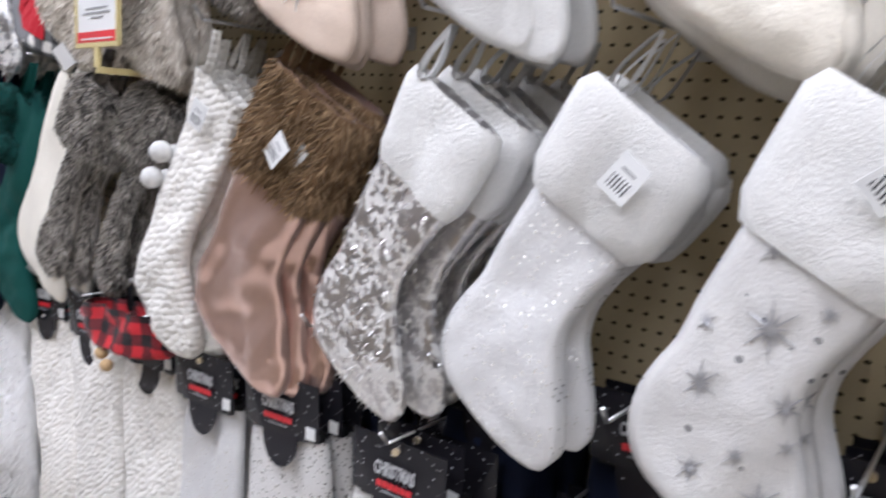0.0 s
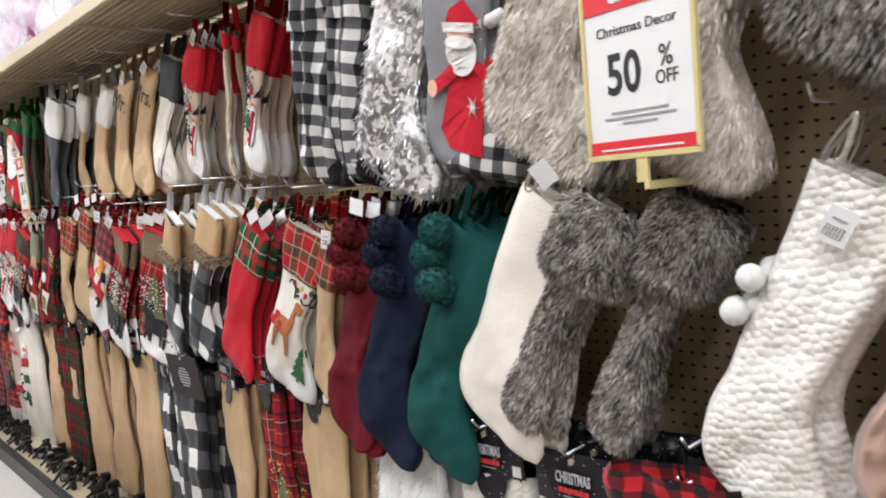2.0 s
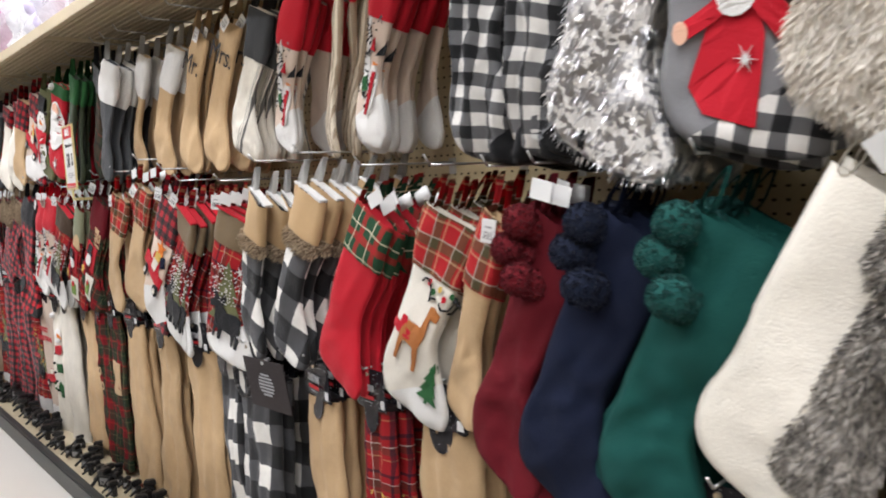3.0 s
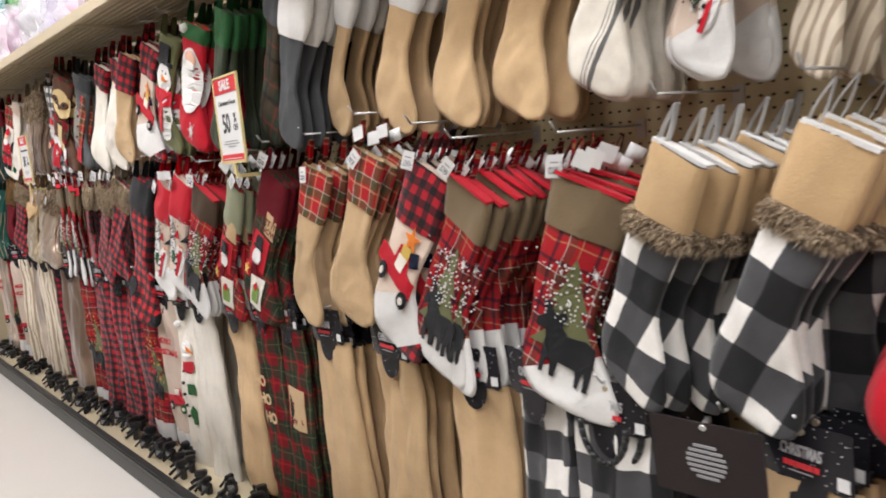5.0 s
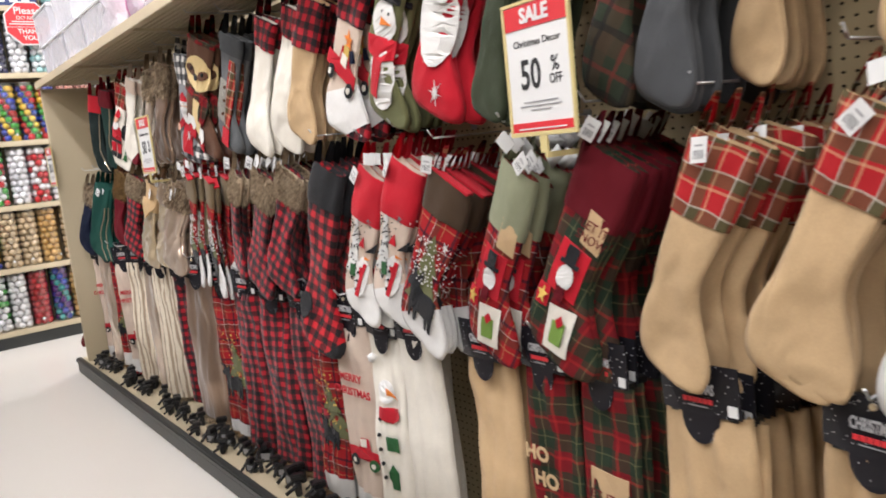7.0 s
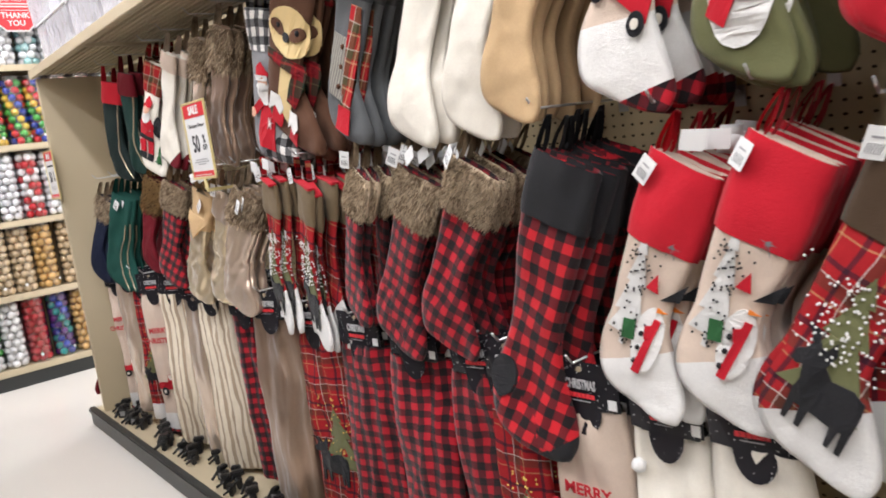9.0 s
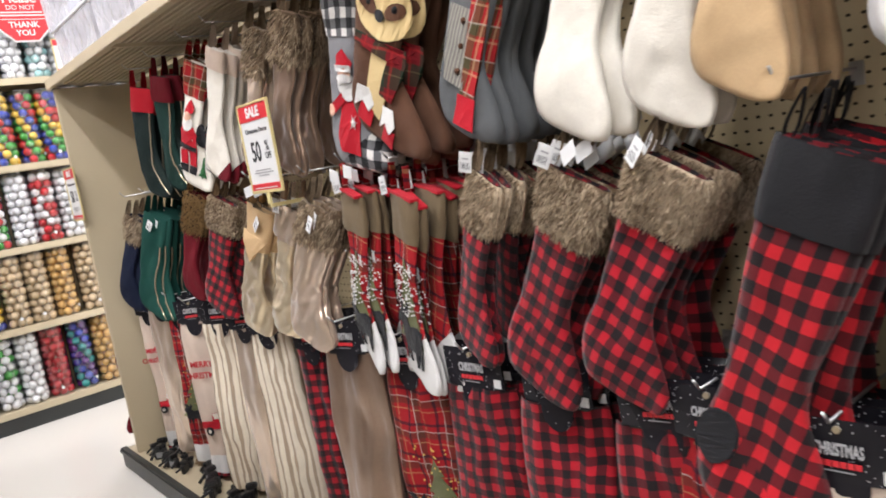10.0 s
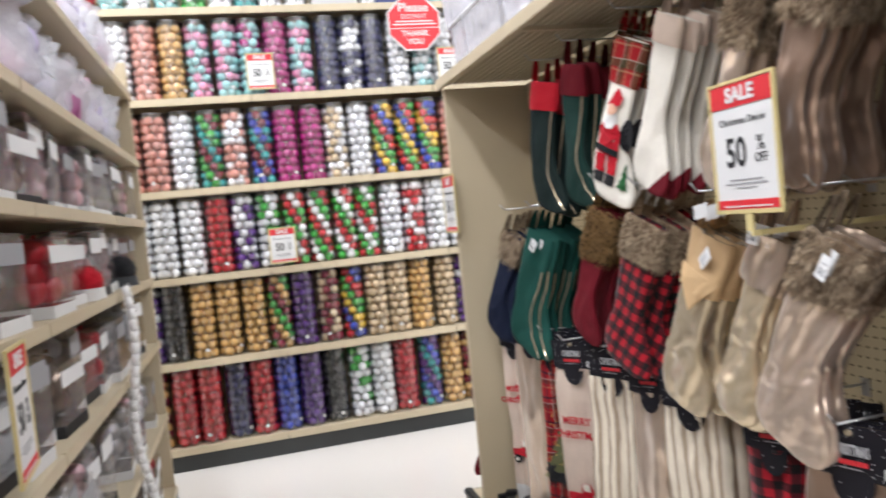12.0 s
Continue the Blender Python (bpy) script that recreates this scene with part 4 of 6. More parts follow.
make(stocking("silver glitter stocking with white plush cuff and price tag", GLITTER, 0.395, WHITE, 0.25, 900, thick=0.019, seed=3, top_tag=False, pile_len=0.009, flare=0.008, tag_at=(.27, -.15)), 0.385, 1.375, 31, 3)
make(stocking("silver sequin stocking with white plush cuff", SEQUIN, 0.42, WHITE, 0.22, 900, body_pile=350, pile_len=0.008, thick=0.02, seed=4, tag=False), 0.66, 1.385, 27, 5, yaw=-12, step=0.045, drift=0.02)
make(stocking("rose satin stocking with brown fur cuff and tag", ROSE, 0.46, FUR_BROWN, 0.27, 1800, thick=0.024, folds=0.45, seed=5, pile_len=0.016, tag_at=(.24, -.2)), 0.94, 1.395, 24, 3, yaw=-8)
make(stocking("white bobble-knit stocking with price tag", CREAM_KNIT, 0.47, thick=0.03, wide=0.82, seed=6, top_tag=False, tag_at=(.2, -.12), motif=pompoms(WHITE, 0.024, ((-0.04, -0.36), (-0.05, -0.47)))), 1.16, 1.385, 20, 4, yaw=-18)
make(stocking("long grey fur stocking", FUR_GREY, 0.43, FUR_GREY, 0.26, 4500, body_pile=8000, thick=0.024, wide=0.42, pile_len=0.012, seed=7, tag=False, flare=0.022), 1.52, 1.36, 25, 1, yaw=-10)
make(stocking("long grey fur stocking", FUR_GREY, 0.43, FUR_GREY, 0.26, 4500, body_pile=8000, thick=0.024, wide=0.42, pile_len=0.012, seed=8, tag=False, flare=0.022), 1.375, 1.35, 20, 2, yaw=-6, x=FRONT + 0.04)
make(stocking("plain cream felt stocking without cuff", CREAM, 0.44, thick=0.018, seed=9, tag=False, folds=0.15), 1.665, 1.385, 28, 3, yaw=-6)
make(stocking("teal velvet stocking with teal fur pompoms", TEAL, 0.49, thick=0.02, wide=0.85, seed=10, tag=False, folds=0.6, motif=pompoms(POM_TEAL, 0.04)), 1.86, 1.33, 20, 4, yaw=-10)
make(stocking("navy velvet stocking with navy fur pompoms", NAVY, 0.49, thick=0.02, wide=0.85, seed=11, tag=False, folds=0.6, motif=pompoms(POM_NAVY, 0.039)), 2.03, 1.33, 20, 4, yaw=-12)
make(stocking("maroon velvet stocking with maroon fur pompoms", MAROON, 0.49, thick=0.02, wide=0.8, seed=12, tag=False, folds=0.6, motif=pompoms(POM_RED, 0.036)), 2.18, 1.33, 18, 4, yaw=-16)
make(stocking("slim burlap stocking with tartan cuff", BURLAP, 0.46, TARTAN_SMALL, 0.25, thick=0.016, wide=0.6, seed=13, tag_at=(.3, -.05)), 2.3, 1.33, 14, 4, yaw=-30)
make(stocking("cream reindeer stocking with tartan cuff", CREAM, 0.45, TARTAN_SMALL, 0.22, foot=WHITE, foot_t=0.7, thick=0.016, seed=14, motif=deer_motif, tag=False), 2.47, 1.33, 18, 4)
make(stocking("red felt stocking with tartan cuff and cream edge", RED, 0.44, TARTAN_GREEN, 0.2, thick=0.018, seed=15, tag=False), 2.72, 1.34, 25, 4, yaw=-5)


def furtrim(thing, c):
    bm = c.mesh(0.115, 0.155, grow=0.014, rows=4, hem=0.6)
    fuzz(bm, 700, 0.014, 0.0014, 4, 0.6)
    part("fur_trim", bm, FUR_TAN, thing, "mottled fur trim", smooth=True)


def buffalo(seed):
    return stocking("black and white check stocking, tan cuff, fur trim", BW, 0.47, TAN, 0.2, thick=0.018, seed=seed, tag=False, loop=WHITE, wide=0.84, lining=WHITE, motif=lambda t, c, s: furtrim(t, c))


make(buffalo(16), 2.99, 1.385, 16, 4, step=0.045, drift=0.02, turn=4)
make(buffalo(17), 3.24, 1.375, 16, 4, step=0.045, drift=0.02, turn=-6)


def moose(seed, size=0.44, wide=1.0, body=TARTAN, cuff=KHAKI):
    return stocking("red tartan moose stocking with khaki cuff, white toe", body, size, cuff, 0.165, foot=WHITE, foot_t=0.62, thick=0.013, seed=seed, wide=wide, motif=moose_motif, loop=TARTAN, lining=RED, tag_at=(0.0, 0.02))


make(moose(18, 0.45, 1.2), 3.47, 1.325, 10, 3, turn=16)
make(moose(19, 0.47), 3.78, 1.335, 22, 9, step=0.03, drift=0.018, yaw=-22)
make(stocking("beige truck stocking with red check cuff, white foot", BEIGE, 0.47, RB, 0.24, foot=WHITE, foot_t=0.5, toe=RB, toe_t=0.84, thick=0.014, seed=20, motif=truck_motif, tag_at=(0.02, -.02)), 3.92, 1.38, 24, 3)
make(stocking("burlap stocking with small tartan cuff and tag", BURLAP, 0.46, TARTAN_SMALL, 0.24, thick=0.016, seed=21, wide=0.88, tag_at=(.12, -.06)), 4.15, 1.425, 16, 6, step=0.033, drift=0.012, yaw=-10)
make(stocking("burlap stocking with small tartan cuff and tag", BURLAP, 0.46, TARTAN_SMALL, 0.24, thick=0.016, seed=22, wide=0.85, tag_at=(.12, -.06)), 4.41, 1.39, 14, 4, step=0.05, drift=0.012, yaw=-14)
make(stocking("dark tartan patchwork stocking with red cuff", TARTAN_DARK, 0.47, MAROON, 0.22, thick=0.015, seed=23, motif=patchwork_motif(("LET IT", "SNOW")), tag_at=(0.05, .06)), 4.67, 1.385, 23, 5, yaw=-4)
make(stocking("red tartan patchwork stocking with sage cuff", TARTAN, 0.48, fabric("sage_felt", (0.24, 0.25, 0.16)), 0.24, thick=0.015, seed=24, wide=0.9, motif=patchwork_motif(()), tag_at=(0.3, .05)), 4.92, 1.365, 19, 5, yaw=-14)
make(moose(25, 0.47, cuff=fabric("dark_brown_felt", (0.06, 0.036, 0.02))), 5.19, 1.345, 24, 5, yaw=-6)
SNOWMAN_LABEL = "beige snowman and tree stocking with red cuff"
make(stocking(SNOWMAN_LABEL, BEIGE, 0.455, RED, 0.25, foot=WHITE, foot_t=0.62, thick=0.016, seed=26, motif=snowman_tree_motif, tag_at=(0.02, -.08)), 5.37, 1.39, 19, 4, yaw=-6)
make(stocking(SNOWMAN_LABEL, BEIGE, 0.455, RED, 0.25, foot=WHITE, foot_t=0.62, thick=0.016, seed=27, motif=snowman_tree_motif, tag_at=(0.02, -.08)), 5.55, 1.375, 17, 4, yaw=-10)
make(stocking("red and black check stocking with black cuff and toe", RB_BIG, 0.63, BLACK, 0.15, toe=BLACK, motif=lambda t, c, s: patch("heel_patch", ring(14, s * 0.1, s * 0.075, s * 0.05, -s * 0.8), c, BLACK, t, 0.002, cuts=3), thick=0.026, seed=28, wide=0.82, folds=0.15, tag=False), 5.83, 1.395, 10, 4, yaw=-8)
FUR_LABEL = "red and black check stocking with mottled fur cuff"
make(stocking(FUR_LABEL, RB, 0.45, FUR_TAN, 0.2, 3080, thick=0.018, seed=29, pile_len=0.012, tag_at=(0.05, -.0)), 6.08, 1.4, 22, 4, yaw=-6)
make(stocking(FUR_LABEL, RB, 0.47, FUR_TAN, 0.2, 3080, thick=0.018, seed=30, pile_len=0.012, tag_at=(0.05, .04)), 6.29, 1.395, 22, 4, yaw=-12)
make(stocking(FUR_LABEL, RB, 0.44, FUR_TAN, 0.2, 2100, thick=0.018, seed=31, wide=0.8, pile_len=0.012, tag_at=(0.05, .04)), 6.52, 1.4, 16, 5, step=0.045, yaw=-25)
make(moose(32, 0.5, 0.85), 6.84, 1.37, 12, 7, step=0.034, drift=0.014, straight=16, turn=-10)
make(moose(33, 0.49, 0.8), 7.06, 1.385, 10, 7, step=0.034, drift=0.012, straight=14, turn=-14)
make(stocking("champagne satin stocking with fur cuff and tag", CHAMPAGNE, 0.43, FUR_TAN, 0.22, 1200, thick=0.022, folds=0.9, seed=34, pile_len=0.014, tag_at=(.25, -.1)), 7.28, 1.37, 20, 0, turn=16)
make(stocking("gold satin stocking with plain satin cuff", GOLD_SATIN, 0.43, CHAMPAGNE, 0.2, thick=0.02, folds=0.9, seed=35, wide=0.7, tag_at=(.15, .0)), 7.44, 1.37, 16, 0, turn=8)
make(stocking("gold satin stocking with pointed felt cuff and tag", GOLD_SATIN, 0.44, TAN, 0.24, thick=0.022, folds=0.9, seed=36, wide=0.9, tag_at=(.25, -.12),
              motif=lambda t, c, s: patch("cuff_point", [(-.02 * s, -.22 * s), (.44 * s, -.22 * s), (.24 * s, -.42 * s)], c, TAN, t, 0.012)), 7.66, 1.38, 18, 0, turn=16)
make(stocking("red and black check stocking with mottled fur cuff", RB, 0.43, FUR_TAN, 0.2, 1680, thick=0.018, seed=37, pile_len=0.012, tag=False), 7.96, 1.42, 17, 4, yaw=-14)
make(stocking("maroon stocking with leopard plush cuff", MAROON, 0.42, LEOPARD, 0.28, 900, thick=0.018, seed=38, wide=0.85, tag=False), 8.2, 1.45, 18, 4, yaw=-16)
make(stocking("dark green velvet stocking with red trim and tag", GREEN, 0.47, GREEN, 0.2, thick=0.018, seed=40, piping=GOLD_SATIN, tag_at=(.2, -.1)), 8.76, 1.39, 18, 3, yaw=-10)
make(stocking("navy velvet stocking with tan fur cuff", NAVY, 0.46, FUR_TAN, 0.2, 500, thick=0.018, seed=41, tag=False, wide=0.85), 9.05, 1.385, 20, 3, yaw=-8)

# ---- top row: soles hang to just above the middle row ----
TOP = 1.93


def top(builder, y, tilt=20, n=4, z=TOP, **kw):
    if y > 2.5:
        builder.scale = (1.0, 0.88, 1.0)
    if 2.5 < y < 4.2:
        y, kw["x"] = y + (0.15 if y < 3.3 else 0.1), FRONT + 0.08
        builder.scale = (1.0, 0.75, 1.0)
    hang(builder, y, z, tilt, n, group="hanging stockings", **kw)


top(stocking("thick cream boucle knit stocking", IVORY, 0.46, thick=0.04, top_tag=False, seed=50, wide=1.2, tag=False), -0.1, 20, 4)
top(stocking("thick cream boucle knit stocking", IVORY, 0.46, thick=0.04, top_tag=False, seed=51, wide=1.2, tag=False), 0.24, 20, 5)
top(stocking("white stocking with dotted boucle pile", WHITE, 0.46, IVORY, 0.2, thick=0.022, top_tag=False, seed=52, tag=False), 0.52, 22, 4)
top(stocking("beige felt stocking with a silver snowflake", BEIGE, 0.47, WHITE, 0.2, thick=0.018, top_tag=False, seed=53, tag=False,
             motif=lambda t, c, s: patch("snowflake", moved(FLAKE, s * .3, -s * .86, s * .07), c, WHITE, t)), 0.84, 20, 3)
top(stocking("dark grey fur stocking", FUR_GREY, 0.4, FUR_GREY, 0.25, 3000, body_pile=6500, thick=0.025, pile_len=0.016, top_tag=False, seed=54, tag=False), 1.06, 18, 3)
top(stocking("light fur stocking with long soft pile", FUR_LIGHT, 0.48, FUR_LIGHT, 0.25, 1800, body_pile=6500, thick=0.034, pile_len=0.014, top_tag=False, seed=55, wide=1.15, tag=False), 1.33, 20, 2)
top(stocking("light fur stocking with long soft pile", FUR_LIGHT, 0.47, FUR_LIGHT, 0.25, 1800, body_pile=6500, thick=0.036, pile_len=0.014, top_tag=False, seed=56, wide=1.1, tag=False), 1.57, 20, 2)
top(stocking("grey stocking with a plush Santa in red coat", GREY, 0.5, FUR_WHITE, 0.12, 500, foot=BW_SMALL, foot_t=0.72, thick=0.02, top_tag=False, seed=57, motif=santa_plush_motif, tag=False), 1.885, 18, 2, straight=12, turn=12)
top(stocking("silver tinsel stocking with crinkled shine", TINSEL, 0.5, FUR_WHITE, 0.18, 900, body_pile=900, pile_len=0.014, thick=0.024, top_tag=False, seed=58, tag=False), 2.0, 12, 4)
top(stocking("small black and white check plush stocking, black toe", BW_SMALL, 0.5, BW_SMALL, 0.2, toe=BLACK, toe_t=0.78, thick=0.03, top_tag=False, seed=59, tag=False, wave=0.014, wide=0.78), 2.2, 14, 3, straight=12, turn=4)
top(stocking("small black and white check plush stocking, black toe", BW_SMALL, 0.5, BW_SMALL, 0.2, toe=BLACK, toe_t=0.78, thick=0.03, top_tag=False, seed=60, tag=False, wave=0.014, wide=0.78), 2.36, 10, 3, straight=10)
top(stocking(SNOWMAN_LABEL, BEIGE, 0.45, RED, 0.25, foot=WHITE, foot_t=0.62, thick=0.016, top_tag=False, seed=61, motif=snowman_tree_motif, wide=0.8, tag=False), 2.53, 16, 4, yaw=-16)
top(stocking("beige grey striped knit stocking", STRIPE, 0.49, RED, 0.08, thick=0.014, top_tag=False, seed=62, wide=0.6, tag=False), 2.72, 24, 9, step=0.032, drift=0.012, yaw=-60)
top(stocking(SNOWMAN_LABEL, BEIGE, 0.44, RED, 0.25, foot=WHITE, foot_t=0.62, thick=0.016, top_tag=False, seed=63, motif=snowman_tree_motif, wide=0.8, tag_at=(.3, .05)), 2.96, 16, 3, yaw=-20)
top(stocking("cream stocking with charcoal stripes and dark cuff", STRIPE_GREY, 0.44, DARK_GREY, 0.25, thick=0.018, top_tag=False, seed=64, tag=False, wide=0.9), 3.18, 16, 4, yaw=-10)
top(stocking("burlap stocking with black script lettering", BURLAP, 0.46, thick=0.016, top_tag=False, seed=65, wide=0.95, motif=monogram("Mrs."), tag_at=(.25, .0)), 3.44, 16, 4, step=0.045)
top(stocking("burlap stocking with black script lettering", BURLAP, 0.46, thick=0.016, top_tag=False, seed=66, wide=0.95, motif=monogram("Mr."), tag_at=(.25, .0)), 3.65, 16, 4, step=0.045)
top(stocking("burlap stocking with white plush cuff", BURLAP, 0.46, WHITE, 0.26, 500, thick=0.016, top_tag=False, seed=67, wide=0.92, tag=False, pile_len=0.01), 3.88, 16, 4, step=0.045)
top(stocking("slim burlap stocking with white plush cuff", BURLAP, 0.47, WHITE, 0.26, 500, thick=0.016, top_tag=False, seed=68, wide=0.62, tag=False, pile_len=0.01), 4.14, 12, 3, step=0.06, yaw=-26)
top(stocking("charcoal stocking with white plush cuff", DARK_GREY, 0.47, WHITE, 0.26, 500, thick=0.016, top_tag=False, seed=69, wide=0.75, tag=False, pile_len=0.01), 4.4, 12, 5, step=0.045, yaw=-24)
top(stocking("dark green and brown tartan wool stocking", TARTAN_MOSS, 0.46, DARK_GREY, 0.16, thick=0.018, top_tag=False, seed=70, tag=False, wide=0.75), 4.52, 18, 5, turn=-8)
top(stocking("dark green rib-knit stocking", fabric("moss_knit", (0.035, 0.045, 0.024)), 0.47, FIR, 0.18, thick=0.018, top_tag=False, seed=71, wide=0.62, tag=False), 4.86, 14, 5, yaw=-20, z=1.93)
top(stocking("red Santa face stocking with white beard", RED, 0.42, FIR, 0.1, thick=0.022, top_tag=False, seed=72, motif=santa_face_motif, tag=False), 5.1, 14, 4, z=1.93, yaw=-6)
top(stocking("grey green snowman face stocking with red scarf", OLIVE, 0.42, OLIVE, 0.1, thick=0.022, top_tag=False, seed=73, motif=snowman_face_motif, tag=False), 5.34, 14, 4, z=1.93, yaw=-8)
top(stocking("beige truck stocking with red check foot", BEIGE, 0.44, RB, 0.2, foot=WHITE, foot_t=0.5, toe=RB, toe_t=0.84, thick=0.014, top_tag=False, seed=74, motif=truck_motif, tag=False), 5.54, 18, 5, yaw=-4)
top(stocking("burlap stocking with red check cuff", BURLAP, 0.45, RB, 0.26, thick=0.016, top_tag=False, seed=75, wide=0.8, tag=False), 5.8, 16, 4, yaw=-8)
top(stocking("plain cream felt stocking with red check cuff", CREAM, 0.47, RB, 0.16, thick=0.018, top_tag=False, seed=76, wide=0.84, tag=False), 5.94, 14, -1)
top(stocking("plain cream felt stocking with red check cuff", CREAM, 0.47, RB, 0.16, thick=0.018, top_tag=False, seed=77, wide=0.84, tag=False), 6.14, 14, -1)
top(stocking("grey gnome stocking with red tartan scarf", fabric("slate_felt", (0.1, 0.105, 0.11)), 0.43, DARK_GREY, 0.12, thick=0.02, top_tag=False, seed=78, motif=gnome_motif, tag=False), 6.45, 16, 4, yaw=-6)
top(stocking("brown felt sloth stocking with tartan scarf", BROWN, 0.46, TARTAN_DARK, 0.04, thick=0.022, top_tag=False, seed=79, motif=sloth_motif, tag=False, wide=1.35), 6.8, 16, 2, yaw=-4, z=1.99)
top(stocking("grey stocking with a plush Santa in red coat", GREY, 0.47, BW_SMALL, 0.2, foot=BW_SMALL, foot_t=0.72, thick=0.02, top_tag=False, seed=80, motif=santa_plush_motif, tag=False, wide=0.95), 7.0, 14, 1, straight=14, turn=12)
top(stocking("taupe satin stocking with fur cuff", TAUPE, 0.47, FUR_TAN, 0.24, 600, thick=0.018, top_tag=False, seed=81, wide=0.6, tag=False, folds=0.5), 7.25, 10, 6, step=0.045, yaw=-30)
top(stocking("taupe satin stocking with fur cuff", CHAMPAGNE, 0.47, FUR_TAN, 0.24, 600, thick=0.018, top_tag=False, seed=82, wide=0.6, tag=False, folds=0.5), 7.46, 10, 5, step=0.045, yaw=-28)
top(stocking("off-white knit stocking with a maroon toe", CREAM, 0.45, BEIGE, 0.12, toe=MAROON, toe_t=0.82, thick=0.014, top_tag=False, seed=83, wide=0.7, tag=False), 7.75, 14, 6, step=0.04, drift=0.01, yaw=-26)
top(stocking("cream stocking with a felt Santa in red", CREAM, 0.46, TARTAN_SMALL, 0.2, thick=0.016, top_tag=False, seed=84, wide=0.85, motif=santa_figure_motif, tag=False), 7.98, 14, 2, turn=18)
top(stocking("dark green velvet stocking with red cuff and gold piping", fabric("black_green_velvet", (0.007, 0.03, 0.024), sheen=0.0), 0.46, MAROON, 0.16, thick=0.016, top_tag=False, seed=85, piping=GOLD_SATIN, wide=0.85, tag=False), 8.34, 10, 5, step=0.05, straight=14, turn=12)
top(stocking("black velvet stocking with red cuff and gold piping", fabric("black_velvet", (0.006, 0.014, 0.013), sheen=0.0), 0.46, RED, 0.16, thick=0.016, top_tag=False, seed=86, piping=GOLD_SATIN, wide=1.0, tag=False), 8.62, 10, 5, step=0.05, straight=14, turn=14)


# ---- bottom row: folded tree skirts on black header cards ----
def header_card(thing, w, z):
    """Black card with a rounded tongue that laps over the cloth; made in (across, up)."""
    top = z + 0.115
    pts = [(-w / 2, z + 0.012), (-w * .24, z + 0.01)] + [(w * .24 * -math.cos(a), z + 0.005 - 0.055 * math.sin(a)) for a in np.linspace(0.1, math.pi - 0.1, 10)] + [(w * .24, z + 0.01), (w / 2, z + 0.012), (w / 2, top), (-w / 2, top)]
    bm = bmesh.new()
    f = bm.faces.new([bm.verts.new((-0.026, -u, v)) for u, v in pts])
    r = bmesh.ops.extrude_face_region(bm, geom=[f])
    for v in [g for g in r["geom"] if isinstance(g, bmesh.types.BMVert)]:
        v.co.x -= 0.002
    bm.verts.ensure_lookup_table()
    for v in bm.verts:          # a soft bow, as pressed card has
        v.co.x += 0.9 * v.co.y ** 2 - 0.5 * (v.co.z - z) ** 2
    card = part("header_card", bm, BLACK_CARD, thing, "glossy black header card with white flecks")
    words("lettering", "CHRISTMAS", w * 0.082, PALE_INK, card, (-0.0335, 0, z + 0.066), bold=0.0003, tall=2.1)
    bm = bmesh.new()
    for k in range(6):
        box(bm, -0.0335, -0.0325, -w * .19 + k * w * .064, -w * .19 + k * w * .064 + w * .054, z + 0.037, z + 0.047)
    part("red_print", bm, RED_INK, card)
    bm = bmesh.new()
    box(bm, -0.0335, -0.0325, -w * .13, w * .13, z + 0.029, z + 0.031)
    part("print", bm, GREY_INK, card)
    bm = bmesh.new()
    box(bm, -0.0275, -0.0262, -.47 * w, -.35 * w, z + 0.018, z + 0.04)
    part("price_sticker", bm, PAPER, card)
    bm = bmesh.new()
    rod(bm, (-0.0365, 0, z + 0.101), (-0.03, 0, z + 0.101), 0.006, 10)
    part("eyelet", bm, GOLD_SATIN, card, "small brass eyelet")
    bm = bmesh.new()
    box(bm, -0.018, 0.022, -w * .42, w * .42, z + 0.004, z + 0.02)
    part("hanger_clip", bm, BLACK_PLASTIC, card)


def skirt(label, body, w=0.23, h=0.7, seed=1, thick=0.028, hem=None, hem_pile=0, wave=0.004, motif=None, low=None, low_t=0.7, pile=0, card=True):
    thing = new("tree_skirt")
    w *= 0.88
    L = [(-w / 2 * a, -h * b) for a, b in ((.9, 0), (.98, .1), (1, .3), (1, .6), (1.02, .85), (1.0, .96), (.85, 1))]
    R = [(w / 2 * a, -h * b) for a, b in ((.9, 0), (.98, .1), (1, .3), (1.02, .6), (1, .85), (.98, .97), (.82, 1))]
    c = Cloth(L, R, thick * 0.62, k=24, m=17, seed=seed, folds=0.35, wave=wave)
    t1 = low_t if low else 0.85 if hem else 1.0
    bm = c.mesh(0, t1)
    if pile:
        fuzz(bm, pile, 0.02, 0.0014, seed, 0.8)
    part("folded_cloth", bm, body, thing, smooth=True)
    if low:
        part("lower_cloth", c.mesh(low_t, 0.88 if hem else 1.0), low, thing, smooth=True)
    if hem:
        bm = c.mesh(0.86, 1.0, grow=0.008, rows=6)
        if hem_pile:
            fuzz(bm, hem_pile, 0.02, 0.0015, seed, 0.8)
        part("hem", bm, hem, thing, smooth=True)
    if motif:
        motif(thing, c, w, h)
    if card:
        header_card(thing, min(w * 0.86, 0.175), -0.012)
    tagged(thing, label, "tree skirt", "folded tree skirts")
    return thing


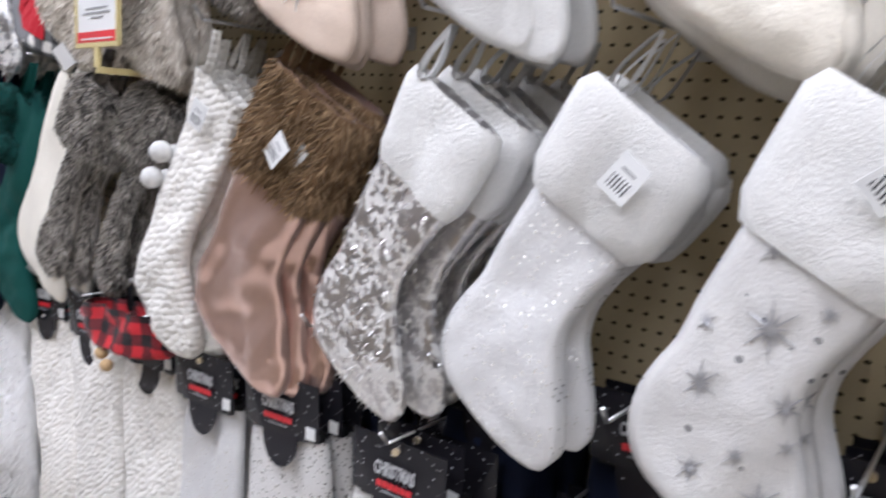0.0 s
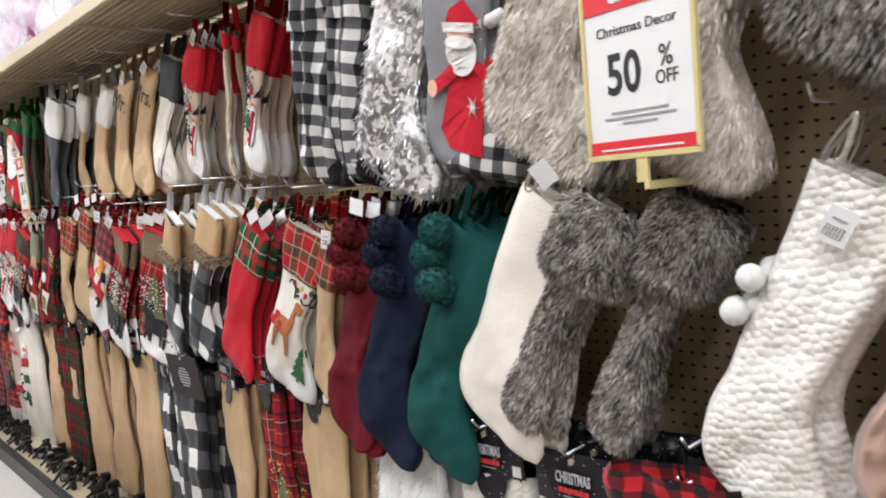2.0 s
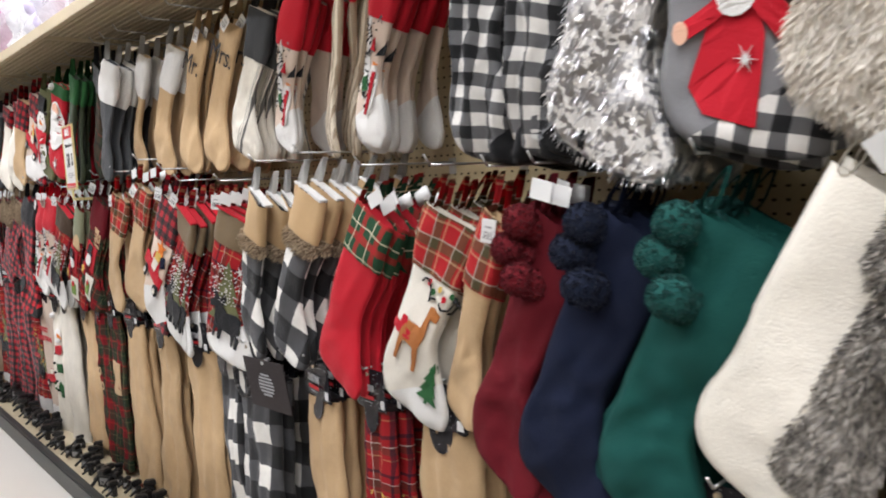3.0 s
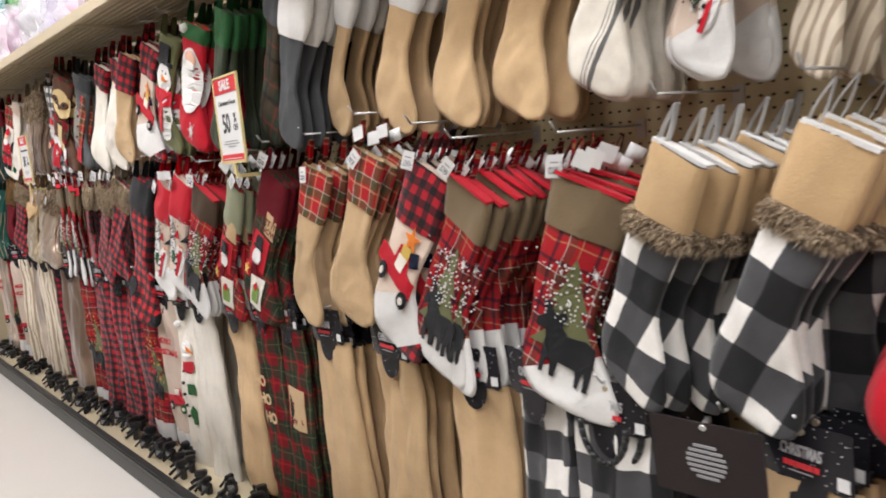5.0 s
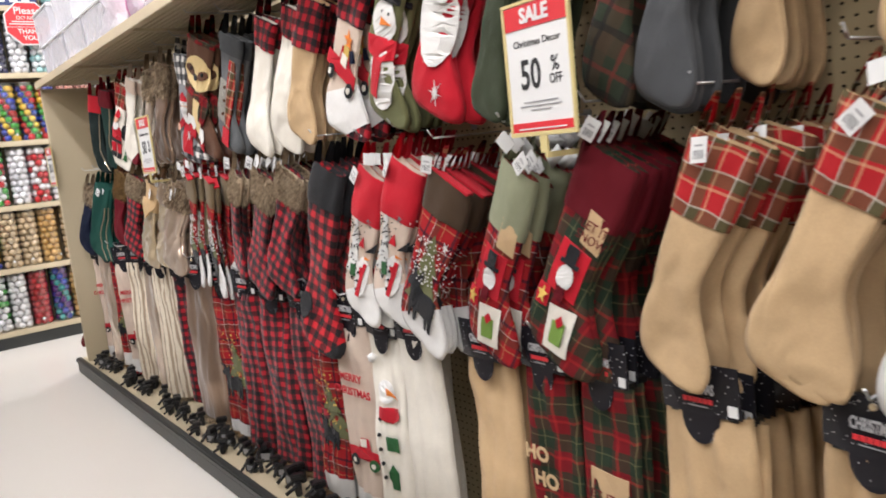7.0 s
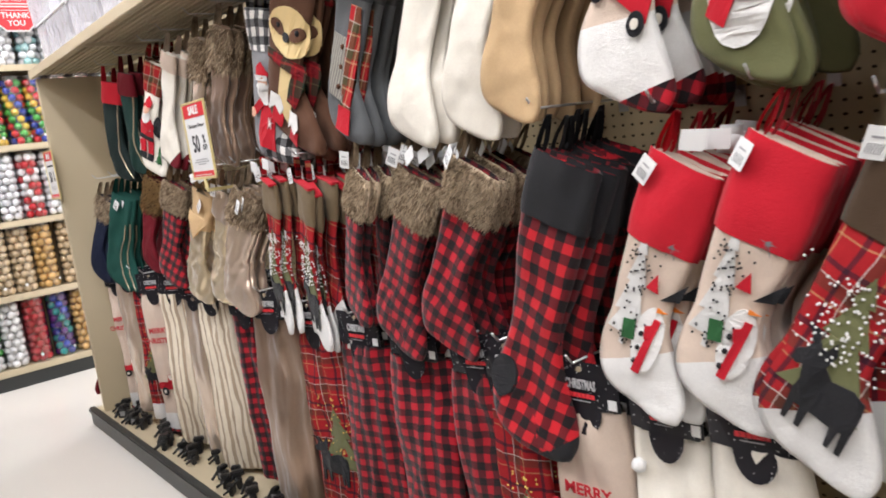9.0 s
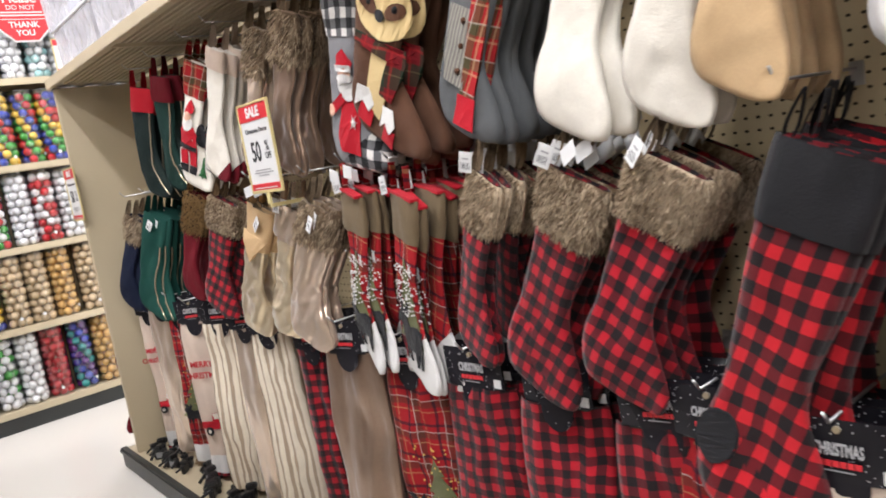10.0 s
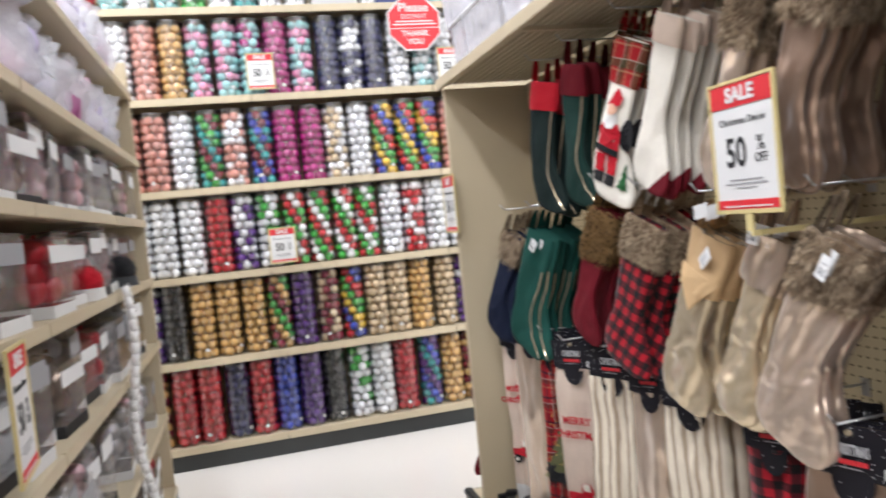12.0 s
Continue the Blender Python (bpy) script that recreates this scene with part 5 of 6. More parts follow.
def low(builder, y, n=3, z=0.82, yaw=0.0, step=0.05, x=FRONT + 0.045):
    rng = random.Random(int(y * 999))
    yaw += 5 if y < 5.5 else 10 if y < 7 else 32
    step *= 0.85
    n = min(n + 2, int((1.05 - x) / step) + 1)
    builder.matrix_basis = pose(x, y, z, rng.uniform(-2, 2), 0, yaw)
    for k in range(1, n):
        back_copy(builder, pose(x + k * step, y + rng.uniform(-.015, .015) - 0.012 * k, z + rng.uniform(-.02, .01), rng.uniform(-2, 2), 0, yaw + rng.uniform(-6, 6)), k)
    peg_hook(y, z + 0.105, x)


def m_moose(thing, c, w, h):
    rng = random.Random(3)
    patch("tree", moved(TREE, w * 0.12, -h * 0.66, h * 0.3), c, OLIVE, thing, 0.002)
    patch("moose", moved(MOOSE, -w * 0.02, -h * 0.66, w * 0.66), c, BLACK, thing, 0.006, "black felt moose")
    beads("beadwork", c, thing, [(w * rng.uniform(-.3, .4), -h * rng.uniform(.3, .6)) for _ in range(40)], 0.003, GOLD_FELT)


def m_truck(thing, c, w, h):
    for k, t in enumerate(("MERRY", "CHRISTMAS")):
        words("lettering", t, w * 0.19, RED, thing, (-0.042, 0, -h * (0.26 + 0.07 * k)), bold=0.001)
    patch("truck", moved(TRUCK, 0, -h * 0.66, w * 0.85), c, RED, thing, 0.004, "red felt pickup truck")
    patch("window", moved(SQUARE, w * 0.02, -h * 0.6, w * 0.14), c, CREAM, thing, 0.008)
    for du in (-.25, .27):
        patch("wheel", ring(14, w * 0.11, None, w * du, -h * 0.7), c, FIR if du > 0 else BLACK, thing, 0.009)
        patch("hub", ring(10, w * 0.045, None, w * du, -h * 0.7), c, CREAM, thing, 0.012)


def m_snowman(thing, c, w, h):
    patch("head", ring(16, w * 0.22, None, -w * .05, -h * 0.26), c, WHITE, thing, 0.004)
    patch("scarf", [(-w * .3, -h * .34), (w * .3, -h * .32), (w * .3, -h * .37), (w * .1, -h * .4), (-w * .3, -h * .39)], c, RED, thing, 0.006)
    patch("carrot_nose", [(0, -h * .24), (w * .3, -h * .28), (0, -h * .27)], c, ORANGE, thing, 0.008)
    patch("mitten", moved(SQUARE, w * .05, -h * .5, w * .28), c, FIR, thing, 0.005)
    patch("birdhouse", [(-w * .12, -h * .72), (w * .08, -h * .72), (w * .08, -h * .64), (-w * .02, -h * .6), (-w * .12, -h * .64)], c, FIR, thing, 0.005)
    beads("buttons", c, thing, [(-w * .3, -h * (.4 + .07 * k)) for k in range(5)], 0.008, BLACK)
    beads("pompom", c, thing, [(-w * .4, -h * .12)], 0.018, WHITE)


def m_ho(thing, c, w, h):
    for k in range(3):
        words("lettering", "HO", w * 0.3, BURLAP, thing, (-0.044, w * (.15 - .15 * k), -h * (0.3 + 0.09 * k)), bold=0.002)


def m_let(thing, c, w, h):
    patch("word_patch", [(-w * .3, -h * .5), (w * .35, -h * .5), (w * .35, -h * .3), (-w * .3, -h * .3)], c, BURLAP, thing, 0.003)
    for k, t in enumerate(("LET IT", "SNOW")):
        words("lettering", t, w * 0.18, MAROON, thing, (-0.05, -w * .02, -h * (0.36 + 0.08 * k)))


def bag_handle(thing, c, w, h):
    bm = bmesh.new()
    pts = [(-0.05, 0.055 * math.cos(a), 0.02 - 0.085 * math.sin(a)) for a in np.linspace(0, math.pi, 14)]
    for a, b2 in zip(pts, pts[1:]):
        rod(bm, a, b2, 0.007, 8)
    part("handle", bm, BLACK_PLASTIC, thing, "black plastic hanger handle")


def round_card(y, z, x):
    t = new("display_card")
    box_part("card", (-0.004, 0, -0.1, 0.1, -0.075, 0.075), fabric_once("brown_black_card", (0.02, 0.013, 0.013)), t, bevel=0.001)
    for k in range(7):
        hw = 0.036 * math.sqrt(max(1 - ((k - 3) / 3.6) ** 2, 0.05))
        box_part("stripe", (-0.006, -0.004, -hw, hw, -0.032 + k * 0.01, -0.027 + k * 0.01), GREY_INK, t)
    bm = bmesh.new()
    rod(bm, (-0.006, 0, 0.066), (0.02, 0, 0.07), 0.006, 8)
    part("eyelet", bm, STEEL, t)
    t.matrix_basis = pose(x, y, z, 0, -8, 4)
    tagged(t, "dark brown display card with a striped disc", "display card")


BURLAP_LABEL = "folded burlap tree skirt on a black header card"
low(skirt("folded white sequin-specked tree skirt on black card", SPECK, 0.24, 0.66, 100), 0.95, 4, 0.76)
low(skirt("folded white sequin-specked tree skirt on black card", SPECK, 0.24, 0.66, 101), 0.68, 3, 0.73)
for yy, nn in ((0.42, 6), (0.18, 6), (-0.06, 6), (-0.3, 5)):
    low(skirt("folded white sequin-specked tree skirt on black card", (SPECK, WHITE)[nn % 2], 0.22, 0.66, 90 + int(yy * 10)), yy, nn, 0.7)
for k, yy in enumerate((0.86, 0.6, 0.34, 0.08, -0.18)):
    low(skirt("folded navy tree skirt on black header card", NAVY, 0.2, 0.3, 80 + k), yy, 4, 0.87, x=FRONT + 0.15, step=0.045)
low(skirt("folded silver sequin tree skirt on black card", GLITTER, 0.22, 0.66, 102), 1.18, 3, 0.745)
low(skirt("folded cream knit tree skirt on black card", CREAM_KNIT, 0.24, 0.7, 103, thick=0.036), 1.38, 4, 0.77)
low(skirt("folded cream knit tree skirt on black card", CREAM_KNIT, 0.26, 0.7, 104, thick=0.036), 1.62, 4, 0.77)
low(skirt("folded cream knit tree skirt on black card", CREAM_KNIT, 0.24, 0.7, 105, thick=0.036), 1.84, 3, 0.78)
low(skirt("folded white plush tree skirt on black card", FUR_WHITE, 0.26, 0.7, 106, thick=0.04, pile=1800), 2.13, 3, 0.8)
low(skirt(BURLAP_LABEL, BURLAP, 0.25, 0.7, 107), 2.5, 5, 0.83, yaw=-8)
low(skirt("folded red tartan tree skirt on black card", TARTAN, 0.17, 0.7, 108, motif=m_moose), 2.76, 3, 0.82, yaw=-8)
low(skirt(BURLAP_LABEL, BURLAP, 0.22, 0.7, 109), 3.01, 4, 0.8, yaw=-14)
low(skirt("folded black and white check tree skirt, black handle", BW, 0.27, 0.72, 110, wave=0.006, motif=bag_handle), 3.4, 3, 0.8, yaw=-4)
low(skirt("folded black and white check tree skirt", BW, 0.22, 0.72, 111, wave=0.008), 3.6, 3, 0.83, yaw=-12)
low(skirt(BURLAP_LABEL, BURLAP, 0.22, 0.68, 112), 3.8, 4, 0.82)
low(skirt(BURLAP_LABEL, BURLAP, 0.24, 0.7, 113, wave=0.008), 4.13, 5, 0.84, yaw=-8)
low(skirt("folded burlap tree skirt with tartan hem", BURLAP, 0.25, 0.72, 114, hem=TARTAN_SMALL), 4.45, 5, 0.84, yaw=-6)
low(skirt("folded dark tartan tree skirt with stitched greeting", TARTAN_DARK, 0.2, 0.72, 115, motif=m_let), 4.7, 3, 0.85, yaw=-6)
low(skirt("folded red and green tartan tree skirt, stitched letters", TARTAN_DARK, 0.2, 0.72, 116, motif=m_ho), 4.88, 3, 0.85, yaw=-6)
low(skirt(BURLAP_LABEL, BURLAP, 0.24, 0.7, 117), 5.1, 4, 0.84, yaw=-6)
low(skirt("folded white felt tree skirt on black card", CREAM, 0.22, 0.76, 118), 5.42, -1, 0.84)
low(skirt("folded cream snowman tree skirt", CREAM, 0.2, 0.74, 119, motif=m_snowman), 5.6, 2, 0.83, yaw=-4)
low(skirt("folded beige truck tree skirt with red check hem", BEIGE, 0.23, 0.72, 120, hem=RB, low=WHITE, low_t=0.68, motif=m_truck), 5.8, 3, 0.84, yaw=-4)
MOOSE_SKIRT = "folded tartan moose tree skirt with brown fur hem"
low(skirt(MOOSE_SKIRT, TARTAN, 0.2, 0.74, 121, low=WHITE, low_t=0.68, hem=FUR_BROWN, hem_pile=500, motif=m_moose), 6.02, 3, 0.86, yaw=-6)
low(skirt(MOOSE_SKIRT, TARTAN, 0.2, 0.74, 122, low=WHITE, low_t=0.68, hem=FUR_BROWN, hem_pile=500, motif=m_moose), 5.94, 2, 0.85, yaw=-6, x=FRONT + 0.17)
for k, yy in enumerate((6.13, 6.4, 6.67)):
    low(skirt("folded red and black check tree skirt with fur hem", RB, 0.28, 0.74, 123 + k, hem=FUR_BROWN, hem_pile=900, wave=0.005), yy, 3, 0.86)
low(skirt(MOOSE_SKIRT, TARTAN, 0.29, 0.74, 126, low=WHITE, low_t=0.72, hem=FUR_BROWN, hem_pile=500, motif=m_moose), 6.95, 3, 0.87)
low(skirt("folded taupe satin tree skirt with fur hem", TAUPE, 0.27, 0.76, 127, hem=FUR_TAN, hem_pile=700), 7.27, 3, 0.88, yaw=-12)
low(skirt("folded red and black check tree skirt", RB, 0.18, 0.7, 128), 7.5, 3, 0.87, yaw=-6)
low(skirt("folded gold and cream striped tree skirt", STRIPE, 0.24, 0.76, 129, wave=0.008), 7.82, 4, 0.89, yaw=-4)
low(skirt("folded champagne satin tree skirt", CHAMPAGNE, 0.18, 0.74, 130), 8.03, 3, 0.89)
low(skirt("folded gold and cream striped tree skirt", STRIPE, 0.24, 0.76, 131, wave=0.008), 8.26, 4, 0.89)
low(skirt("folded beige truck tree skirt with red check hem", BEIGE, 0.23, 0.74, 132, hem=RB, low=WHITE, low_t=0.68, motif=m_truck), 8.56, 3, 0.87)
low(skirt(MOOSE_SKIRT, TARTAN, 0.17, 0.74, 133, low=WHITE, low_t=0.68, hem=FUR_BROWN, hem_pile=300, motif=m_moose), 8.76, 2, 0.88)
low(skirt("folded champagne satin tree skirt", CHAMPAGNE, 0.24, 0.76, 134, wave=0.006), 8.98, 3, 0.9)
low(skirt("folded beige truck tree skirt with red check hem", BEIGE, 0.2, 0.74, 135, hem=RB, low=WHITE, low_t=0.68, motif=m_truck), 9.2, 2, 0.86)

join_rear("rear_goods", "stockings and folded tree skirts further back on the hooks")

round_card(3.14, 0.83, FRONT - 0.06)
peg_hook(3.14, 0.9, FRONT)
cap = new("plush_hat")
cc = Cloth([(-.13, 0), (-.15, -.03), (-.14, -.07), (-.1, -.09)], [(.12, .01), (.15, -.02), (.15, -.06), (.1, -.085)], 0.035, k=10, m=11, seed=140, folds=0.5)
part("crown", cc.mesh(), RB_BIG, cap, smooth=True)
for k, u in enumerate((-0.05, -0.03)):
    bm = bmesh.new()
    bmesh.ops.create_icosphere(bm, subdivisions=2, radius=0.014, matrix=Matrix.Translation((-0.03, -u + 0.01, -0.1 - 0.022 * k)))
    part("wooden_bead", bm, TAN, cap, smooth=True)
loop_part(cap, BLACK, 0.05, 0.004)
cap.matrix_basis = pose(FRONT - 0.02, 1.37, 0.9)
peg_hook(1.37, 0.94, FRONT)
tagged(cap, "red and black check plush hat with wooden beads", "hat")

# stockings on the end cap, whose toes reach past the panel
for label, m, cf, x, z, sz in (("maroon velvet stocking on the end cap", MAROON, MAROON, 0.83, 0.66, 0.42), ("dark green velvet stocking on the end cap", GREEN, GREEN, 0.86, 1.52, 0.42)):
    t = stocking(label, m, sz, cf, 0.2, seed=150, tag=False, top_tag=False)
    t.matrix_basis = pose(x, 9.475, z, 0, 0, -90) @ pose(0, 0, 0, 12)


# ---- sale signs ----
def sale_sign(y, z, x=0.7, yaw=0.0, w=0.205, h=0.275, stem=True, head="SALE", label="red and white half-price sale sign in yellow frame"):
    s = new("sale_sign")
    s.matrix_basis = pose(x, y, z, 0, 0, yaw)
    bm = bmesh.new()
    for d in ((-w / 2, w / 2, 0, 0.009), (-w / 2, w / 2, h - 0.007, h), (-w / 2, -w / 2 + 0.008, 0.009, h - 0.007), (w / 2 - 0.008, w / 2, 0.009, h - 0.007)):
        box(bm, -0.004, 0.004, *d, 0.001)
    part("frame", bm, YELLOW_PLASTIC, s, "pale yellow plastic frame")
    box_part("card", (-0.001, 0.002, -w / 2 + 0.008, w / 2 - 0.008, 0.009, h - 0.007), PAPER, s)
    box_part("red_band", (-0.0025, -0.001, -w / 2 + 0.009, w / 2 - 0.009, h * 0.80, h - 0.008), RED_INK, s)
    box_part("red_band", (-0.0025, -0.001, -w / 2 + 0.009, w / 2 - 0.009, 0.01, h * 0.105), RED_INK, s)
    words("lettering", head, h * 0.15, PAPER, s, (-0.0035, 0, h * 0.885), bold=0.0015)
    words("lettering", "Christmas Decor", h * 0.075, INK, s, (-0.0015, 0, h * 0.69))
    words("lettering", "50", h * 0.235, INK, s, (-0.0015, w * 0.12, h * 0.45), bold=0.0012, tall=1.3)
    words("lettering", "%", h * 0.13, INK, s, (-0.0015, -w * 0.25, h * 0.505), tall=1.2)
    words("lettering", "OFF", h * 0.08, INK, s, (-0.0015, -w * 0.25, h * 0.4), tall=1.25)
    bm = bmesh.new()
    for k, ww in enumerate((0.5, 0.62, 0.3)):
        box(bm, -0.0022, -0.001, -w * ww / 2, w * ww / 2, h * (0.25 - 0.03 * k), h * (0.25 - 0.03 * k) + 0.003)
    part("small_print", bm, GREY_INK, s)
    bm = bmesh.new()
    box(bm, -0.0032, -0.0022, -w * .36, w * .36, h * 0.052, h * 0.062)
    part("band_print", bm, PAPER, s)
    if stem:
        bm = bmesh.new()
        box(bm, -0.003, 0.003, -0.01, 0.01, -0.035, 0.002)
        box(bm, -0.004, 0.34, -0.012, -0.004, -0.046, -0.034)
        part("holder_arm", bm, YELLOW_PLASTIC, s)
    tagged(s, label, "sale sign", "sale signs")
    return s


sale_sign(4.715, 1.41, yaw=-5)
sale_sign(7.37, 1.41, yaw=0)
sale_sign(1.37, 1.405, yaw=-7)
sale_sign(9.45, 1.385, x=0.655, yaw=0, stem=False)

# ---- black clips along the deck ----
bm = bmesh.new()
box(bm, -0.008, 0.008, -0.022, 0.022, 0, 0.035, 0.003)
box(bm, -0.016, 0.016, -0.01, 0.01, 0.035, 0.05, 0.003)
clip = new("hanger_clip")
part("jaw", bm, BLACK_PLASTIC, clip)
for yy in (-0.02, 0.02):
    bm = bmesh.new()
    rod(bm, (0, yy, 0.03), (-0.03, yy, 0.012), 0.005, 6)
    part("prong", bm, BLACK_PLASTIC, clip)
box_part("size_label", (-0.0095, -0.008, -0.012, 0.012, 0.008, 0.026), GREY_INK, clip)
tagged(clip, "small black plastic hanger clip on the deck", "hanger clip", "clips on the shelf deck")
rng = random.Random(11)
ys = np.arange(0.7, 9.35, 0.05)
clip.matrix_basis = pose(0.73, 0.6, 0.105)
for yy in ys:
    if rng.random() < 0.9:
        copy_thing(clip, pose(0.685 + rng.random() * 0.13, yy + rng.uniform(-.02, .02), 0.105, 0, 0, rng.uniform(-50, 50)) @ Matrix.Scale(rng.uniform(1.0, 1.7), 4))

# ---- goods on the canopy ----
TINTS = [plain("pale_pink_goods", (0.62, 0.42, 0.5), 0.5), plain("lilac_goods", (0.5, 0.45, 0.62), 0.5), plain("pale_grey_goods", (0.62, 0.62, 0.65), 0.5), plain("plum_goods", (0.26, 0.05, 0.16), 0.5)]


def wrapped_bag(y, w, h, k, x=0.7, z=2.105, turn=0, place="canopy shelf"):
    bag = new("plastic_bag")
    L = [(-w / 2 * a, h * (1 - b)) for a, b in ((.5, 0), (.62, .12), (.95, .3), (1, .6), (.97, .9), (.8, 1))]
    R = [(w / 2 * a, h * (1 - b)) for a, b in ((.45, 0), (.6, .12), (.92, .3), (1, .6), (.98, .9), (.8, 1))]
    c = Cloth(L, R, 0.1, k=12, m=9, seed=k * 3 + 1, folds=0.5)
    part("wrap", c.mesh(0, 1, grow=0.004), FROSTED, bag, "clear crinkled plastic wrap", smooth=True)
    c2 = Cloth([(a * .86, b * .92) for a, b in L], [(a * .86, b * .92) for a, b in R], 0.075, k=12, m=9, seed=k + 4, folds=0.6)
    part("content", c2.mesh(), TINTS[k % 4], bag, smooth=True)
    bag.matrix_basis = pose(x + (0.12 if not turn else -0.12), y, z, 0, 0, turn)
    tagged(bag, "clear plastic bag of pastel decorations on the " + place, "plastic bag", "bags on the canopy")


for k, yy in enumerate(np.arange(1.9, 7.7, 0.36)):
    wrapped_bag(yy, 0.33, 0.3 + 0.04 * (k % 3), k)


def bin_box(y, z, x, w=0.42, d=0.3, h=0.2):
    t = new("storage_bin")
    bm = bmesh.new()
    for dd in ((-d / 2, d / 2, -w / 2, w / 2, 0, 0.004), (-d / 2, -d / 2 + 0.004, -w / 2, w / 2, 0.004, h), (d / 2 - 0.004, d / 2, -w / 2, w / 2, 0.004, h),
               (-d / 2 + .004, d / 2 - .004, -w / 2, -w / 2 + 0.004, 0.004, h), (-d / 2 + .004, d / 2 - .004, w / 2 - 0.004, w / 2, 0.004, h)):
        box(bm, *dd)
    for v in bm.verts:
        v.co.x *= 1 + 0.35 * v.co.z
        v.co.y *= 1 + 0.25 * v.co.z
    part("tub", bm, FROSTED, t, "milky clear plastic tub")
    bm = bmesh.new()
    box(bm, -d / 2 * 1.1, d / 2 * 1.1, -w / 2 * 1.09, w / 2 * 1.09, h, h + 0.022, 0.006)
    part("lid", bm, GLASS_WHITE, t)
    bm = bmesh.new()
    r = random.Random(int(y * 10))
    for k in range(16):
        bmesh.ops.create_icosphere(bm, subdivisions=2, radius=0.035, matrix=Matrix.Translation((r.uniform(-.09, .09), r.uniform(-.15, .15), 0.045 + 0.06 * r.random())))
    part("content", bm, GLASS_WHITE, t, smooth=True)
    t.matrix_basis = pose(x, y, z)
    tagged(t, "milky clear plastic storage bin with lid", "storage bin", "storage bins")


for yy, zz in ((7.95, 2.105), (8.42, 2.105), (8.9, 2.105), (9.2, 2.33), (8.6, 2.33)):
    bin_box(yy, zz, 0.86)
for yy in (9.22,):
    bin_box(yy, 2.105, 0.86, 0.16)

# ---- end wall of ornament tubes ----
WY = 11.05
SHELVES = (0.15, 0.70, 1.245, 1.80, 2.38, 2.95)
unit = new("end_wall_shelving")
box_part("kick_plate", (-2.6, 2.6, WY + 0.02, WY + 0.05, 0, 0.125), BUMPER, unit, "dark kick plate")
box_part("back_panel", (-2.6, 2.6, WY + 0.42, WY + 0.45, 0, 3.6), PEGBOARD, unit)
for z in SHELVES:
    bm = bmesh.new()
    box(bm, -2.6, 2.6, WY + 0.012, WY + 0.42, z - 0.02, z)
    part("shelf_board", bm, SHELF_PAINT, unit)
    for xx in np.arange(-2.6, 2.59, 1.22):
        box_part("price_rail", (xx + 0.002, min(xx + 1.218, 2.6), WY - 0.006, WY + 0.012, z - 0.042, z + 0.004), SHELF_PAINT, unit, bevel=0.002)
tagged(unit, "almond store shelving with five tiers of ornaments", "shelving")


def ball(name, color, metal=0.2, rough=0.2):
    m, n, l, b = material(name, color, rough, metal, 0.6)
    geo = n.new("ShaderNodeNewGeometry")
    f = math_node(n, l, "MULTIPLY", math_node(n, l, "GREATER_THAN", geo.outputs["Random Per Island"], 0.55), 0.4)
    l.new(math_node(n, l, "ADD", rough, f), b.inputs["Roughness"])
    v = math_node(n, l, "ADD", 0.95, math_node(n, l, "MULTIPLY", geo.outputs["Random Per Island"], 0.5))
    h = n.new("ShaderNodeHueSaturation")
    h.inputs["Color"].default_value = (*color, 1)
    l.new(v, h.inputs["Value"])
    l.new(h.outputs["Color"], b.inputs["Base Color"])
    return m


B = {k: ball("bauble_" + k, *v) for k, v in dict(
    red=((0.5, 0.012, 0.02),), green=((0.05, 0.36, 0.05),), white=((0.78, 0.78, 0.78), 0.1, 0.3), silver=((0.78, 0.78, 0.8), 0.3), gold=((0.6, 0.38, 0.13),), rose=((0.62, 0.3, 0.24),),
    champagne=((0.6, 0.47, 0.3),), blue=((0.03, 0.06, 0.4),), navy=((0.02, 0.02, 0.09),), purple=((0.09, 0.02, 0.2),), magenta=((0.42, 0.015, 0.2),), teal=((0.02, 0.3, 0.3),), pink=((0.65, 0.25, 0.4),),
    black=((0.02, 0.02, 0.022),), aqua=((0.3, 0.55, 0.55),), maroon=((0.2, 0.01, 0.03),), yellow=((0.75, 0.5, 0.05),)).items()}
TUBES = {}


